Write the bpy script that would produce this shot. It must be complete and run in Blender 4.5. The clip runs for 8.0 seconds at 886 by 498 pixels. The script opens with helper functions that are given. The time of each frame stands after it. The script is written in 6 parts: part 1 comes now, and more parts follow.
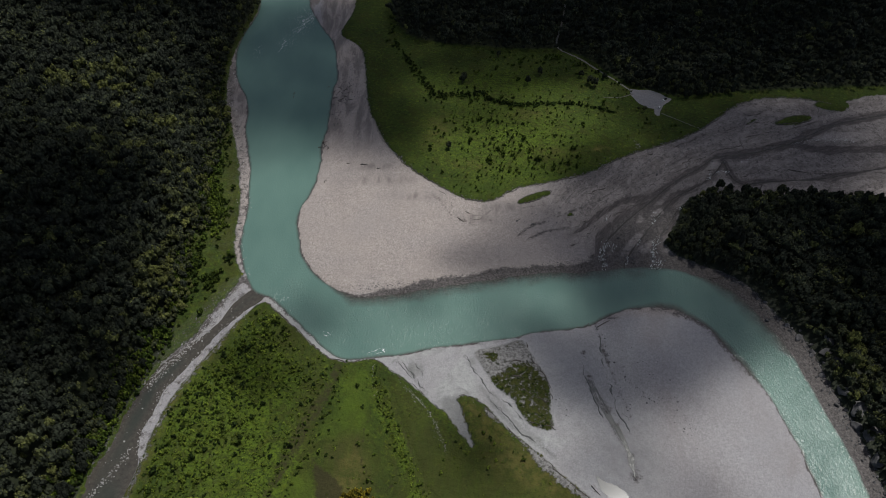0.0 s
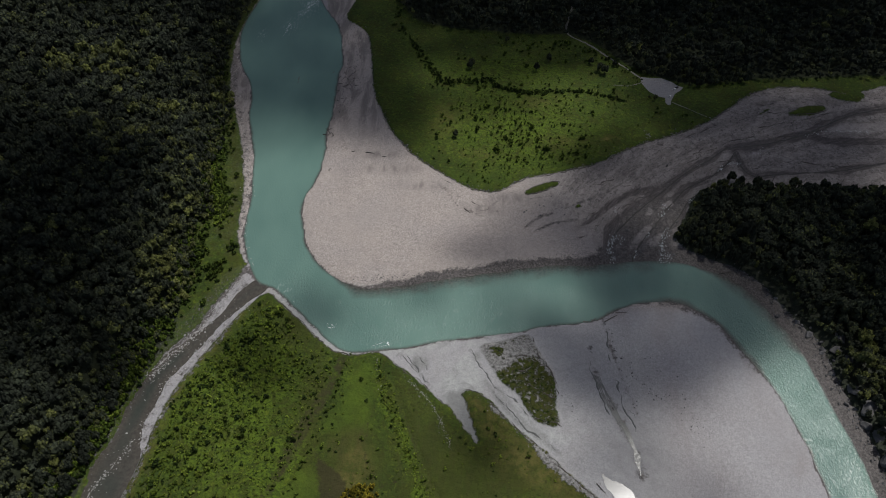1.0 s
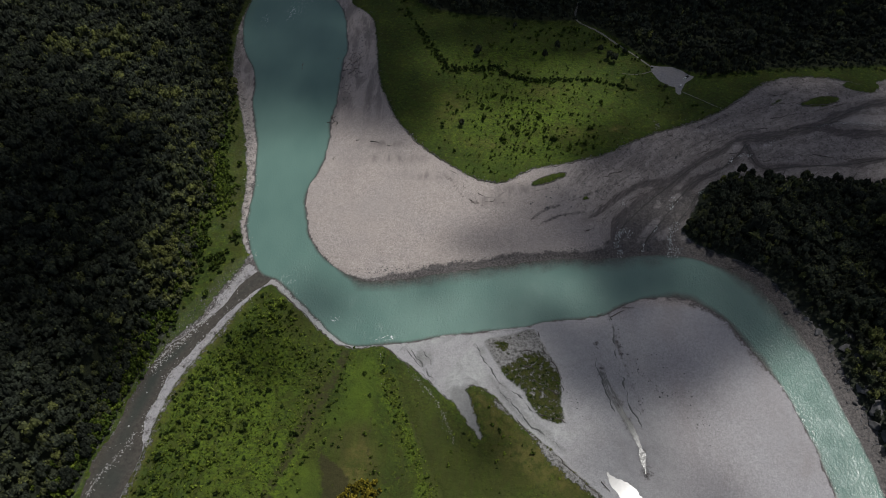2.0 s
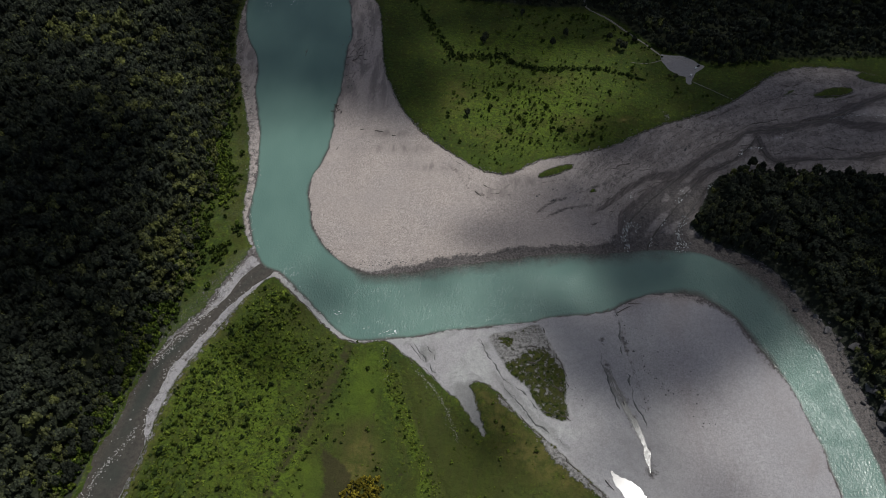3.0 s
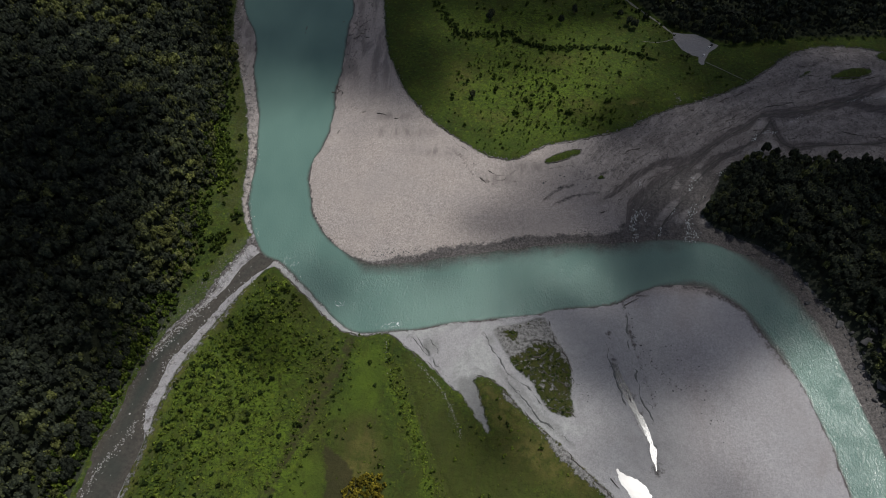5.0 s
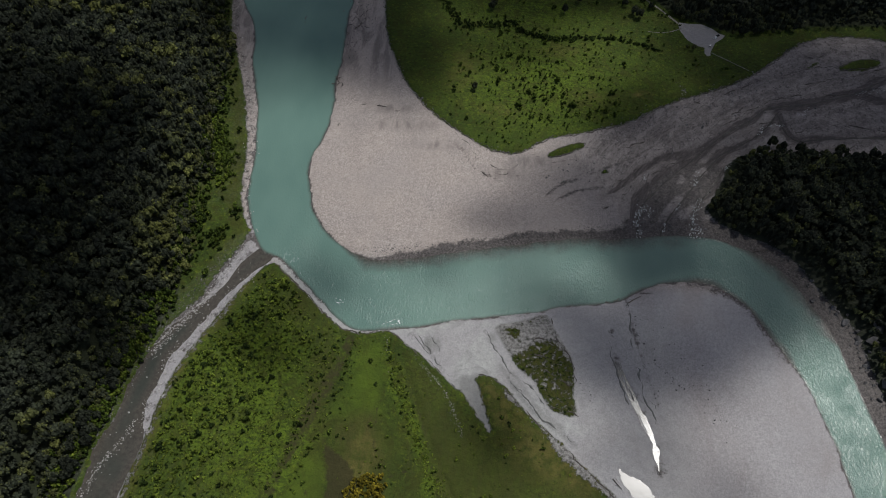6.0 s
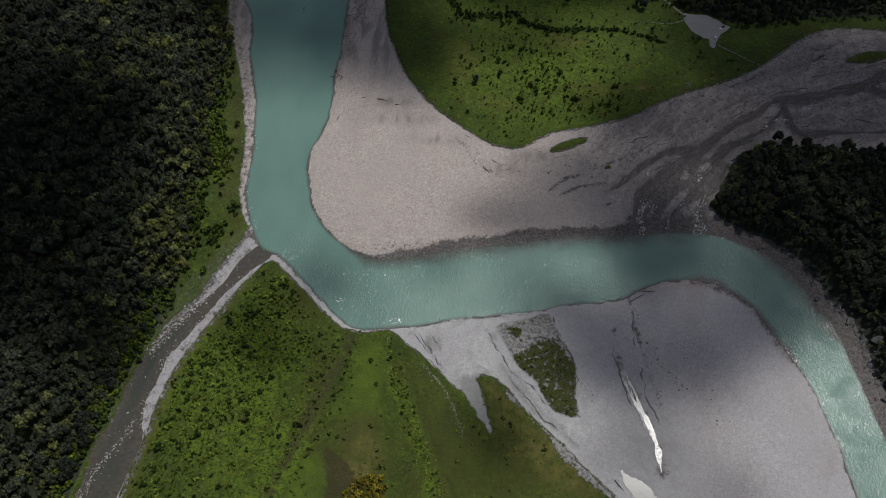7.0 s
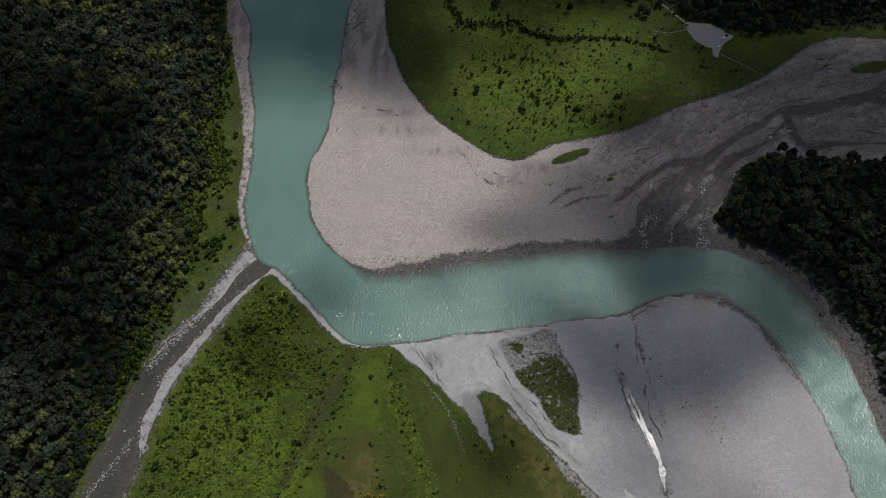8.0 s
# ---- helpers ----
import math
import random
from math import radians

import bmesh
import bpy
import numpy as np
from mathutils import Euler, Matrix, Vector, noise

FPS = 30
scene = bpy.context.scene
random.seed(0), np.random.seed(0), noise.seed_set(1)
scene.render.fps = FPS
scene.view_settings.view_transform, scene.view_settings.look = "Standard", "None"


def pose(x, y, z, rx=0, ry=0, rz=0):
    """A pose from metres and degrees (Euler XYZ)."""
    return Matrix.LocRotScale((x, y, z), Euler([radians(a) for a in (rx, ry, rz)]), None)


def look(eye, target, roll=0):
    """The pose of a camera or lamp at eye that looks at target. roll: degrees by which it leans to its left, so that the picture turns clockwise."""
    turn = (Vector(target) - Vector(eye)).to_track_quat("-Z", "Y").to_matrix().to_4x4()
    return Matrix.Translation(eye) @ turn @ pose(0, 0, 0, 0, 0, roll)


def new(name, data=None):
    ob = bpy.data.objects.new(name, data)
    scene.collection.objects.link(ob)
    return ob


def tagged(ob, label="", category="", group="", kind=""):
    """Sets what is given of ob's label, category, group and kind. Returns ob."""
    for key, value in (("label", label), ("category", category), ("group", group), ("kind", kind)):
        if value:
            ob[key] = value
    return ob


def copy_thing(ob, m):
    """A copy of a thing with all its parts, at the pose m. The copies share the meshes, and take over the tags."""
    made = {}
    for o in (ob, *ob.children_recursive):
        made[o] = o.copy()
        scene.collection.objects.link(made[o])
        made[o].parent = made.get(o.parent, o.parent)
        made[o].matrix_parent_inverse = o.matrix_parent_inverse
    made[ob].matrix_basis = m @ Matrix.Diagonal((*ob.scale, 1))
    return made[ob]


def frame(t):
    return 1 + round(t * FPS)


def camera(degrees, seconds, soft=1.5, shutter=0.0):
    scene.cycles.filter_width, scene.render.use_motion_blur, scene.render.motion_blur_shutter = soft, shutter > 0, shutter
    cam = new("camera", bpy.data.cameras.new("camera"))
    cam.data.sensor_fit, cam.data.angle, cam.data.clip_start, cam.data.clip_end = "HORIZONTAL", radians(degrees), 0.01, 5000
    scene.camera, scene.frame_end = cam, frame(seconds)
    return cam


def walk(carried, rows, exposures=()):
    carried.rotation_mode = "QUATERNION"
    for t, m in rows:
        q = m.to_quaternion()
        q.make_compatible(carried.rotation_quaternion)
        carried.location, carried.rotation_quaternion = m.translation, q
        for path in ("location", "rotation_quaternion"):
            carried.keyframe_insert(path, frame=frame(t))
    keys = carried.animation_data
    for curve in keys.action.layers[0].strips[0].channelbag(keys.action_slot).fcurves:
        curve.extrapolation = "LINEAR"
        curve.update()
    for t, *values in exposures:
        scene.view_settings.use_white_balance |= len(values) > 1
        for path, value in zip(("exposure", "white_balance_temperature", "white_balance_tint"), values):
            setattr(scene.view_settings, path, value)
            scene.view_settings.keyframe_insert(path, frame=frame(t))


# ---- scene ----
# Glacial river valley from a drone that flies level, 500 m up, and tips its lens down.
cam = camera(65.1, 8.0, soft=0.95)
# seconds, eye x, y, z, yaw, pitch, roll
ROWS = [
    (0.0, 0.00, 0.00, 500.00, 0.000, -50.593, 0.140),
    (0.5, -0.97, 6.79, 499.68, 0.266, -51.414, 0.238),
    (1.0, -1.81, 13.20, 499.54, 0.506, -52.208, 0.293),
    (1.5, -2.43, 19.45, 499.49, 0.749, -52.986, 0.329),
    (3.0, -3.45, 38.28, 499.15, 1.648, -55.294, 0.275),
    (3.5, -3.78, 44.30, 499.03, 1.846, -56.003, 0.254),
    (4.0, -3.89, 50.36, 498.91, 1.986, -56.701, 0.163),
    (4.5, -4.28, 56.71, 498.73, 2.057, -57.419, 0.098),
    (6.0, -5.81, 76.18, 498.84, 2.249, -59.583, 0.039),
    (6.5, -6.45, 82.70, 498.85, 2.257, -60.275, 0.049),
    (7.0, -7.08, 89.31, 498.84, 2.228, -60.950, 0.049),
    (7.5, -7.78, 96.06, 498.94, 2.189, -61.095, 0.053),
    (8.0, -8.46, 102.91, 499.05, 2.190, -61.034, 0.064),
]
walk(cam, [(t, pose(x, y, z, 90 + pitch, 0, yaw) @ pose(0, 0, 0, 0, 0, roll)) for t, x, y, z, yaw, pitch, roll in ROWS], [(0.0, 0.0), (8.0, 0.0)])

# ---------------------------------------------------------------- light
SUN_EL, SUN_AZ = 67.5, 47.0          # degrees up, degrees from +y towards +x
SUN_WAY = Vector((math.sin(radians(SUN_AZ)) * math.cos(radians(SUN_EL)),
                  math.cos(radians(SUN_AZ)) * math.cos(radians(SUN_EL)), math.sin(radians(SUN_EL))))
world = bpy.data.worlds.new("sky")
scene.world = world
world.use_nodes = True
wn = world.node_tree.nodes
sky = wn.new("ShaderNodeTexSky")
sky.sky_type, sky.sun_disc = "NISHITA", False
sky.sun_elevation, sky.sun_rotation = radians(SUN_EL), radians(SUN_AZ)
sky.air_density, sky.dust_density = 1.0, 3.0
wn["Background"].inputs["Strength"].default_value = 0.047
world.node_tree.links.new(sky.outputs[0], wn["Background"].inputs[0])
sun_data = bpy.data.lights.new("sun", "SUN")
sun_data.energy, sun_data.angle, sun_data.color = 2.6, radians(1.2), (1.0, 0.975, 0.94)
sun = new("sun", sun_data)
sun.matrix_world = look(SUN_WAY * 3000, (0, 0, 0))

# ---------------------------------------------------------------- arithmetic


def rounded(points, turns=2, closed=True):
    """Corners of a line cut off, so that it bends softly."""
    p = np.array(points, float)
    for _ in range(turns):
        q = np.roll(p, -1, 0) if closed else p[1:]
        a = p if closed else p[:-1]
        cut = np.stack([0.75 * a + 0.25 * q, 0.25 * a + 0.75 * q], 1).reshape(-1, 2)
        p = cut if closed else np.vstack([p[:1], cut, p[-1:]])
    return p


REACH = 70.0


def line_gap(points, X, Y):
    """Distance from a line; past its reach, from the box round the line."""
    p = np.array(points, float)
    if X.size > 2000:
        box = np.hypot(np.clip(np.abs(X - (p[:, 0].max() + p[:, 0].min()) / 2) - np.ptp(p[:, 0]) / 2, 0, None),
                       np.clip(np.abs(Y - (p[:, 1].max() + p[:, 1].min()) / 2) - np.ptp(p[:, 1]) / 2, 0, None))
        close = box < REACH
        if close.mean() < 0.7:
            if close.any():
                box[close] = segment_gap(p, X[close], Y[close])
            return box
    return segment_gap(p, X, Y)


def segment_gap(p, X, Y):
    best = np.full(X.shape, 1e9)
    for (ax, ay), (bx, by) in zip(p[:-1], p[1:]):
        dx, dy = bx - ax, by - ay
        s = np.clip(((X - ax) * dx + (Y - ay) * dy) / (dx * dx + dy * dy + 1e-9), 0, 1)
        best = np.minimum(best, (X - ax - s * dx) ** 2 + (Y - ay - s * dy) ** 2)
    return np.sqrt(best)


def flow(points, X, Y):
    """How far along a line and how far beside it each place lies."""
    p = np.array(points, float)
    best, run, beside, done = np.full(X.shape, 1e18), np.zeros(X.shape), np.zeros(X.shape), 0.0
    for (ax, ay), (bx, by) in zip(p[:-1], p[1:]):
        dx, dy = bx - ax, by - ay
        length = math.hypot(dx, dy)
        s = np.clip(((X - ax) * dx + (Y - ay) * dy) / length ** 2, 0, 1)
        gap = (X - ax - s * dx) ** 2 + (Y - ay - s * dy) ** 2
        side = ((X - ax) * dy - (Y - ay) * dx) / length
        near = gap < best
        best, run, beside = np.where(near, gap, best), np.where(near, done + s * length, run), np.where(near, np.sign(side) * np.sqrt(gap), beside)
        done += length
    return run, beside


def inside_gap(points, X, Y, turns=2):
    """Distance from the rim of an outline, positive inside."""
    p = rounded(points, turns) if turns else np.array(points, float)
    odd = np.zeros(X.shape, bool)
    near = (X >= p[:, 0].min()) & (X <= p[:, 0].max()) & (Y >= p[:, 1].min()) & (Y <= p[:, 1].max())
    U, V, cross = X[near], Y[near], np.zeros(int(near.sum()), bool)
    for (ax, ay), (bx, by) in zip(p, np.roll(p, -1, 0)):
        if ay != by:
            cross ^= ((ay > V) != (by > V)) & (U < (bx - ax) * (V - ay) / (by - ay) + ax)
    odd[near] = cross
    gap = line_gap(np.vstack([p, p[:1]]), X, Y)
    return np.where(odd, gap, -gap)


def lattice(X, Y, size, seed):
    """Smooth noise from -1 to 1 with lumps of that size."""
    table = np.random.default_rng(seed).uniform(-1, 1, (256, 256))
    u, v = np.asarray(X) / size + 1000.37, np.asarray(Y) / size + 1000.71
    i, j = np.floor(u).astype(int), np.floor(v).astype(int)
    fu, fv = u - i, v - j
    fu, fv = fu * fu * (3 - 2 * fu), fv * fv * (3 - 2 * fv)
    a, b = table[i % 256, j % 256], table[(i + 1) % 256, j % 256]
    c, d = table[i % 256, (j + 1) % 256], table[(i + 1) % 256, (j + 1) % 256]
    return (a * (1 - fu) + b * fu) * (1 - fv) + (c * (1 - fu) + d * fu) * fv


def fractal(X, Y, size, seed, octaves=4):
    return sum(lattice(X, Y, size / 2 ** k, seed + k) / 1.9 ** k for k in range(octaves)) / 1.6


def smooth(a, b, x):
    s = np.clip((x - a) / (b - a), 0, 1)
    return s * s * (3 - 2 * s)


# ---------------------------------------------------------------- the plan, in metres
WEST_SHORE = [(-215, 578), (-210, 561), (-202, 530), (-198, 515), (-194, 485), (-191, 464), (-191, 441), (-190, 424), (-188, 408), (-182, 390), (-176,
    375), (-170, 365), (-164, 359), (-156, 358), (-150, 354), (-141, 345), (-133, 337), (-125, 329), (-117, 321), (-109, 314), (-101, 305), (-93,
    298), (-86, 294), (-76, 292), (-54, 295), (-41, 297), (-27, 299), (-14, 303), (9, 306)]
SOUTH_SHORE = [(41, 311), (64, 314), (71, 318), (87, 321), (110, 323), (122, 325), (135, 333), (149, 340), (164, 344), (183, 346), (201, 344), (216,
    335), (228, 324), (236, 309), (245, 291), (251, 280), (257, 268), (262, 252), (265, 239), (268, 228), (270, 216), (271, 204), (273, 192), (274,
    181), (272, 163)]
BAR_SHORE = [(-125, 590), (-128, 565), (-130, 548), (-127, 529), (-128, 503), (-133, 481), (-139, 463), (-141, 449), (-140, 439), (-135, 420), (-133,
    407), (-126, 395), (-118, 383), (-109, 374), (-98, 365), (-86, 359), (-75, 355), (-59, 356), (-26, 362), (8, 369), (42, 375), (71, 380), (101,
    384), (120, 383)]
EAST_SHORE = [(140, 385), (155, 388), (189, 390), (213, 387), (231, 379), (245, 374), (257, 363), (266, 352), (274, 336), (281, 320), (286, 310),
    (291, 296), (293, 281), (296, 267), (299, 249), (302, 232), (305, 219), (307, 207), (308, 191), (308, 172)]
TOP_W = [(-241, 836), (-239, 803), (-249, 758), (-252, 723), (-247, 689), (-237, 656), (-225, 636), (-216, 606)]
TOP_E = [(-179, 836), (-168, 803), (-153, 771), (-135, 741), (-127, 700), (-123, 667), (-127, 641)]
TOP_BAR_MEADOW = [(-114, 837), (-116, 803), (-124, 778), (-130, 753), (-106, 737), (-95, 712), (-89, 657), (-84, 616)]
EAST_FOREST_EDGE = [(250, 477), (233, 466), (228, 450), (216, 430), (206, 417), (208, 411), (220, 399), (238, 391), (256, 383), (272, 369), (279,
    355), (288, 336), (298, 321), (307, 306), (309, 282), (312, 263), (316, 241), (319, 224)]
EAST_FOREST_TOP = [(250, 477), (275, 481), (290, 480), (322, 477), (349, 479), (375, 478), (399, 475)]
WEST_STRIP = [(-248, 676), (-246, 638), (-241, 611), (-228, 577), (-217, 545), (-211, 522), (-206, 500), (-199, 471), (-198, 450), (-197, 430), (-194,
    408), (-188, 393), (-182, 381)]
WEST_BENCH = [(-234, 594), (-239, 544), (-236, 506), (-236, 470), (-228, 443), (-222, 429), (-239, 422), (-235, 385), (-226, 367), (-227, 344), (-232,
    333)]
CREEK_LEFT = [(-171, 364), (-179, 352), (-186, 340), (-192, 327), (-204, 313), (-215, 302), (-226, 291), (-233, 284), (-239, 271), (-243, 261), (-244,
    252), (-249, 238), (-251, 227), (-251, 216), (-258, 203), (-260, 194), (-259, 182), (-261, 170), (-263, 162), (-264, 144)]
CREEK_RIGHT = [(-162, 353), (-174, 341), (-182, 332), (-191, 319), (-199, 305), (-207, 292), (-214, 279), (-223, 269), (-227, 262), (-228, 248),
    (-230, 239), (-233, 227), (-233, 219), (-228, 208), (-227, 198), (-230, 185), (-233, 175), (-237, 163), (-239, 145)]
CREEK_GRASS = [(-159, 350), (-171, 336), (-182, 319), (-190, 303), (-198, 290), (-206, 275), (-212, 262), (-216, 253), (-218, 244), (-220, 234),
    (-223, 221), (-223, 210), (-226, 200), (-227, 193), (-229, 183), (-231, 175), (-232, 163), (-234, 145)]
CREEK_GRAVEL_L = [(-182, 381), (-187, 367), (-193, 355), (-203, 338), (-207, 325), (-212, 313), (-220, 304), (-228, 295), (-234, 285)]
MEADOW_S = [(-70, 575), (-57, 547), (-41, 525), (-27, 510), (-10, 496), (4, 486), (17, 476), (33, 471), (44, 469), (60, 479), (76, 490), (98, 495),
    (131, 504), (154, 513), (172, 525), (202, 542), (231, 552), (256, 563), (281, 579), (303, 598), (324, 616), (344, 627), (370, 633), (405, 632),
    (437, 620)]
ISLET_A = [(73, 471), (89, 482), (109, 486), (107, 481), (91, 472), (75, 466)]
ISLET_B = [(360, 587), (371, 596), (393, 604), (409, 599), (399, 592), (381, 585)]
ISLET_E = [(117, 450), (122, 456), (129, 457), (125, 450)]
ISLET_D = [(328, 585), (337, 595), (348, 599), (343, 591)]
MEADOW_N = [(-75, 837), (-68, 784), (-45, 741), (-10, 729), (45, 721), (93, 716), (137, 718), (166, 701), (183, 679), (211, 648), (253, 627), (297,
    628), (345, 638), (397, 640), (509, 649)]
TRACK = [(163, 838), (146, 760), (134, 724), (160, 707), (183, 679), (200, 660), (214, 642)]
SOUTH_MEADOW_E = [(-155, 350), (-146, 342), (-137, 333), (-126, 323), (-116, 313), (-105, 302), (-95, 294), (-85, 291), (-76, 290), (-54, 294), (-44,
    283), (-33, 276), (-23, 267), (-14, 258), (-7, 251), (1, 246), (6, 253), (12, 259), (21, 259), (29, 255), (38, 246), (44, 238), (52, 229), (62,
    221), (70, 213), (80, 205), (87, 195), (97, 187), (110, 175), (119, 158)]
FINGER = [(-4, 255), (11, 260), (18, 236), (25, 214), (19, 219), (8, 236)]
ISLAND = [(24, 301), (45, 304), (66, 313), (70, 305), (78, 288), (86, 274), (85, 255), (83, 246), (87, 233), (82, 230), (67, 234), (59, 249), (55,
    258), (47, 263), (40, 272), (32, 286)]
TURF = [
    [(62, 287), (70, 285), (78, 277), (83, 267), (87, 256), (87, 244), (81, 244), (77, 251), (73, 257), (66, 255), (60, 257), (53, 264), (51, 273), (53, 281)],
    [(58, 250), (69, 252), (77, 246), (86, 238), (86, 230), (87, 224), (80, 226), (70, 228), (65, 233), (61, 240)], [(38, 266), (43, 276), (49, 271), (49, 261), (46, 255)], [(36, 297), (43, 297), (44, 293), (41, 291)]]
STREAM = [(117, 302), (118, 279), (123, 263), (128, 250), (133, 236), (137, 224), (141, 209), (141, 193)]
POND = [(112, 196), (117, 191), (127, 188), (134, 182), (137, 173), (123, 172), (118, 180), (114, 187)]
FAN1 = [(520, 612), (464, 598), (437, 591), (416, 582), (392, 569), (373, 557), (349, 549), (316, 539), (291, 537), (279, 533), (267, 520), (250, 510), (228, 494), (211, 477), (198, 465),
    (181, 450), (166, 434), (154, 421), (148, 409), (146, 396), (147, 383)]
FAN2 = [(291, 530), (284, 518), (268, 501), (249, 488), (230, 478), (218, 463), (207, 451), (200, 440), (189, 426), (178, 412), (169, 399), (164, 386)]
FAN3 = [(230, 462), (216, 440), (203, 424), (196, 413), (193, 396), (192, 382)]
FAN4 = [(520, 535), (434, 515), (412, 510), (386, 503), (343, 500), (322, 499), (303, 494), (294, 502), (292, 516), (291, 530)]
FAN5 = [(224, 490), (203, 477), (172, 469), (153, 454), (141, 444), (129, 433), (121, 427)]
FAN6 = [(520, 548), (445, 547), (405, 546), (368, 555)]
FAN_BEDS = [(FAN1, [5, 5, 5, 5, 6, 6, 5, 6, 5, 3.5, 4, 4.5, 3.5, 4.5, 6, 10, 12, 10, 7, 6, 7]), (FAN2, [3, 3, 3, 3.5, 6, 5, 4, 3, 2.5, 2.5, 2.5, 3]),
            (FAN3, [2.5, 4, 3, 2.2, 2.5, 4.5]), (FAN4, [3, 2.5, 3, 3, 3, 3, 3.6, 4, 4, 3]), (FAN6, [4, 5, 6, 5]), (FAN5, [2.5, 3, 3.5, 2.5, 3, 2, 0.6])]
FAN_LENSES = [[(257, 483), (262, 491), (276, 500), (290, 505), (293, 498), (289, 492), (278, 491), (267, 483)],
              [(160, 395), (165, 408), (176, 423), (186, 432), (192, 434), (188, 424), (178, 412), (167, 397)],
              [(173, 399), (179, 410), (190, 419), (200, 423), (194, 413), (192, 404), (182, 399)],
              [(180, 391), (187, 398), (194, 403), (192, 392), (189, 382), (184, 387)], [(184, 442), (188, 452), (192, 454), (194, 448), (191, 443)],
              [(150, 395), (153, 407), (157, 413), (157, 403), (154, 396)], [(262, 510), (271, 520), (280, 528), (289, 528), (286, 521), (275, 514)],
              [(200, 452), (206, 460), (214, 463), (216, 456), (207, 451)], [(302, 525), (311, 531), (318, 529), (309, 522)],
              [(391, 564), (409, 573), (443, 576), (470, 572), (460, 562), (418, 560)]]
HEDGE1 = [(-45, 708), (-31, 675), (-18, 651), (-11, 633), (16, 632), (49, 636)]
HEDGE2 = [(49, 627), (76, 616), (106, 616), (136, 621), (165, 614), (190, 602)]
DITCH = [(-85, 287), (-94, 248), (-101, 226), (-107, 208), (-114, 187), (-120, 171)]
DITCH2 = [(-48, 273), (-39, 246), (-30, 224), (-20, 199), (-11, 179), (-5, 168)]
ISLET_C = [(414, 619), (426, 629), (449, 629), (458, 620), (444, 608), (425, 611)]
TOP_STRIP = [(-238, 809), (-251, 758), (-254, 711), (-250, 656), (-240, 606), (-227, 568)]
LOT = [(212, 646), (222, 644), (236, 643), (246, 637), (252, 631), (258, 628), (253, 622), (246, 617), (243, 611), (238, 601), (233, 601), (234, 610), (228, 612), (219, 620), (213, 633)]
LOT_EXIT = [(233, 604), (239, 604), (239, 599), (235, 598)]
RIVER = ([(-255, 4000), (-250, 1000)] + TOP_W + WEST_SHORE + SOUTH_SHORE + [(266, 120), (230, 0), (150, -600), (0, -4000),
         (150, -4000), (260, -600), (290, 0), (306, 120)] + EAST_SHORE[::-1] + BAR_SHORE[::-1] + TOP_E[::-1] + [(-190, 1000), (-190, 4000)])
CREEK = [(-155, 372), (-166, 370)] + CREEK_LEFT[1:] + [(-270, 100), (-300, -100), (-420, -800), (-395, -800), (-280, -100), (-246, 100)] + [(x + 1.5, y - 0.5) for x, y in CREEK_RIGHT[::-1]] + [(-152, 362)]
NORTH_LAND = [(-118, 4000), (-112, 1000)] + TOP_BAR_MEADOW + MEADOW_S + [(463, 628), (475, 636), (520, 640), (4400, 760), (4400, 4000)]
SOUTH_LAND = SOUTH_MEADOW_E + [(126, 120), (100, -100), (40, -800), (-300, -800), (-268, -100), (-240, 110)] + CREEK_GRASS[::-1]
WEST_LAND = [(-262, 4000), (-256, 1000)] + [(x - 1, y) for x, y in TOP_W[:4]] + TOP_STRIP[2:4] + WEST_STRIP[2:] + [(x + 2.5, y + 1.5) for x, y in CREEK_GRAVEL_L] + [
    (-235, 278), (-239, 262), (-244, 244), (-248, 226), (-252, 210), (-256, 194), (-258, 170), (-262, 140), (-292, -100), (-430, -800), (-4400, -4000), (-4400, 4000)]
EAST_LAND = EAST_FOREST_EDGE + [(320, 190), (318, 120), (300, 0), (280, -600), (4400, -4000), (4400, 420), (600, 470)] + EAST_FOREST_TOP[:0:-1]
WEST_WOOD = [(-266, 4000), (-258, 1000)] + [(x - 1, y) for x, y in TOP_W[:4]] + [(-256, 690), (-252, 650), (-246, 615)] + [(x + 7, y) for x, y in WEST_BENCH] + [
    (-238, 296), (-244, 276), (-248, 255), (-254, 237), (-257, 217), (-264, 198), (-268, 170), (-276, 130), (-300, 60), (-360, -300), (-4400, -4000), (-4400, 4000)]
NORTH_WOOD = [(-80, 4000), (-76, 1000)] + MEADOW_N + [(4400, 800), (4400, 4000)]
EAST_WOOD = EAST_LAND


def bed_gap(line, halves, X, Y):
    """How far inside a bed of changing width each place lies."""
    p = np.array(line, float)
    near = (X > p[:, 0].min() - 30) & (X < p[:, 0].max() + 30) & (Y > p[:, 1].min() - 30) & (Y < p[:, 1].max() + 30)
    if X.size > 2000:
        out = np.full(X.shape, -30.0)
        out[near] = bed_inside(p, halves, X[near], Y[near])
        return out
    return bed_inside(p, halves, X, Y)


def bed_inside(p, halves, X, Y):
    best = np.full(X.shape, -1e9)
    for (ax, ay), (bx, by), wa, wb in zip(p[:-1], p[1:], halves[:-1], halves[1:]):
        dx, dy = bx - ax, by - ay
        s = np.clip(((X - ax) * dx + (Y - ay) * dy) / (dx * dx + dy * dy), 0, 1)
        best = np.maximum(best, wa + (wb - wa) * s - np.hypot(X - ax - s * dx, Y - ay - s * dy))
    return best


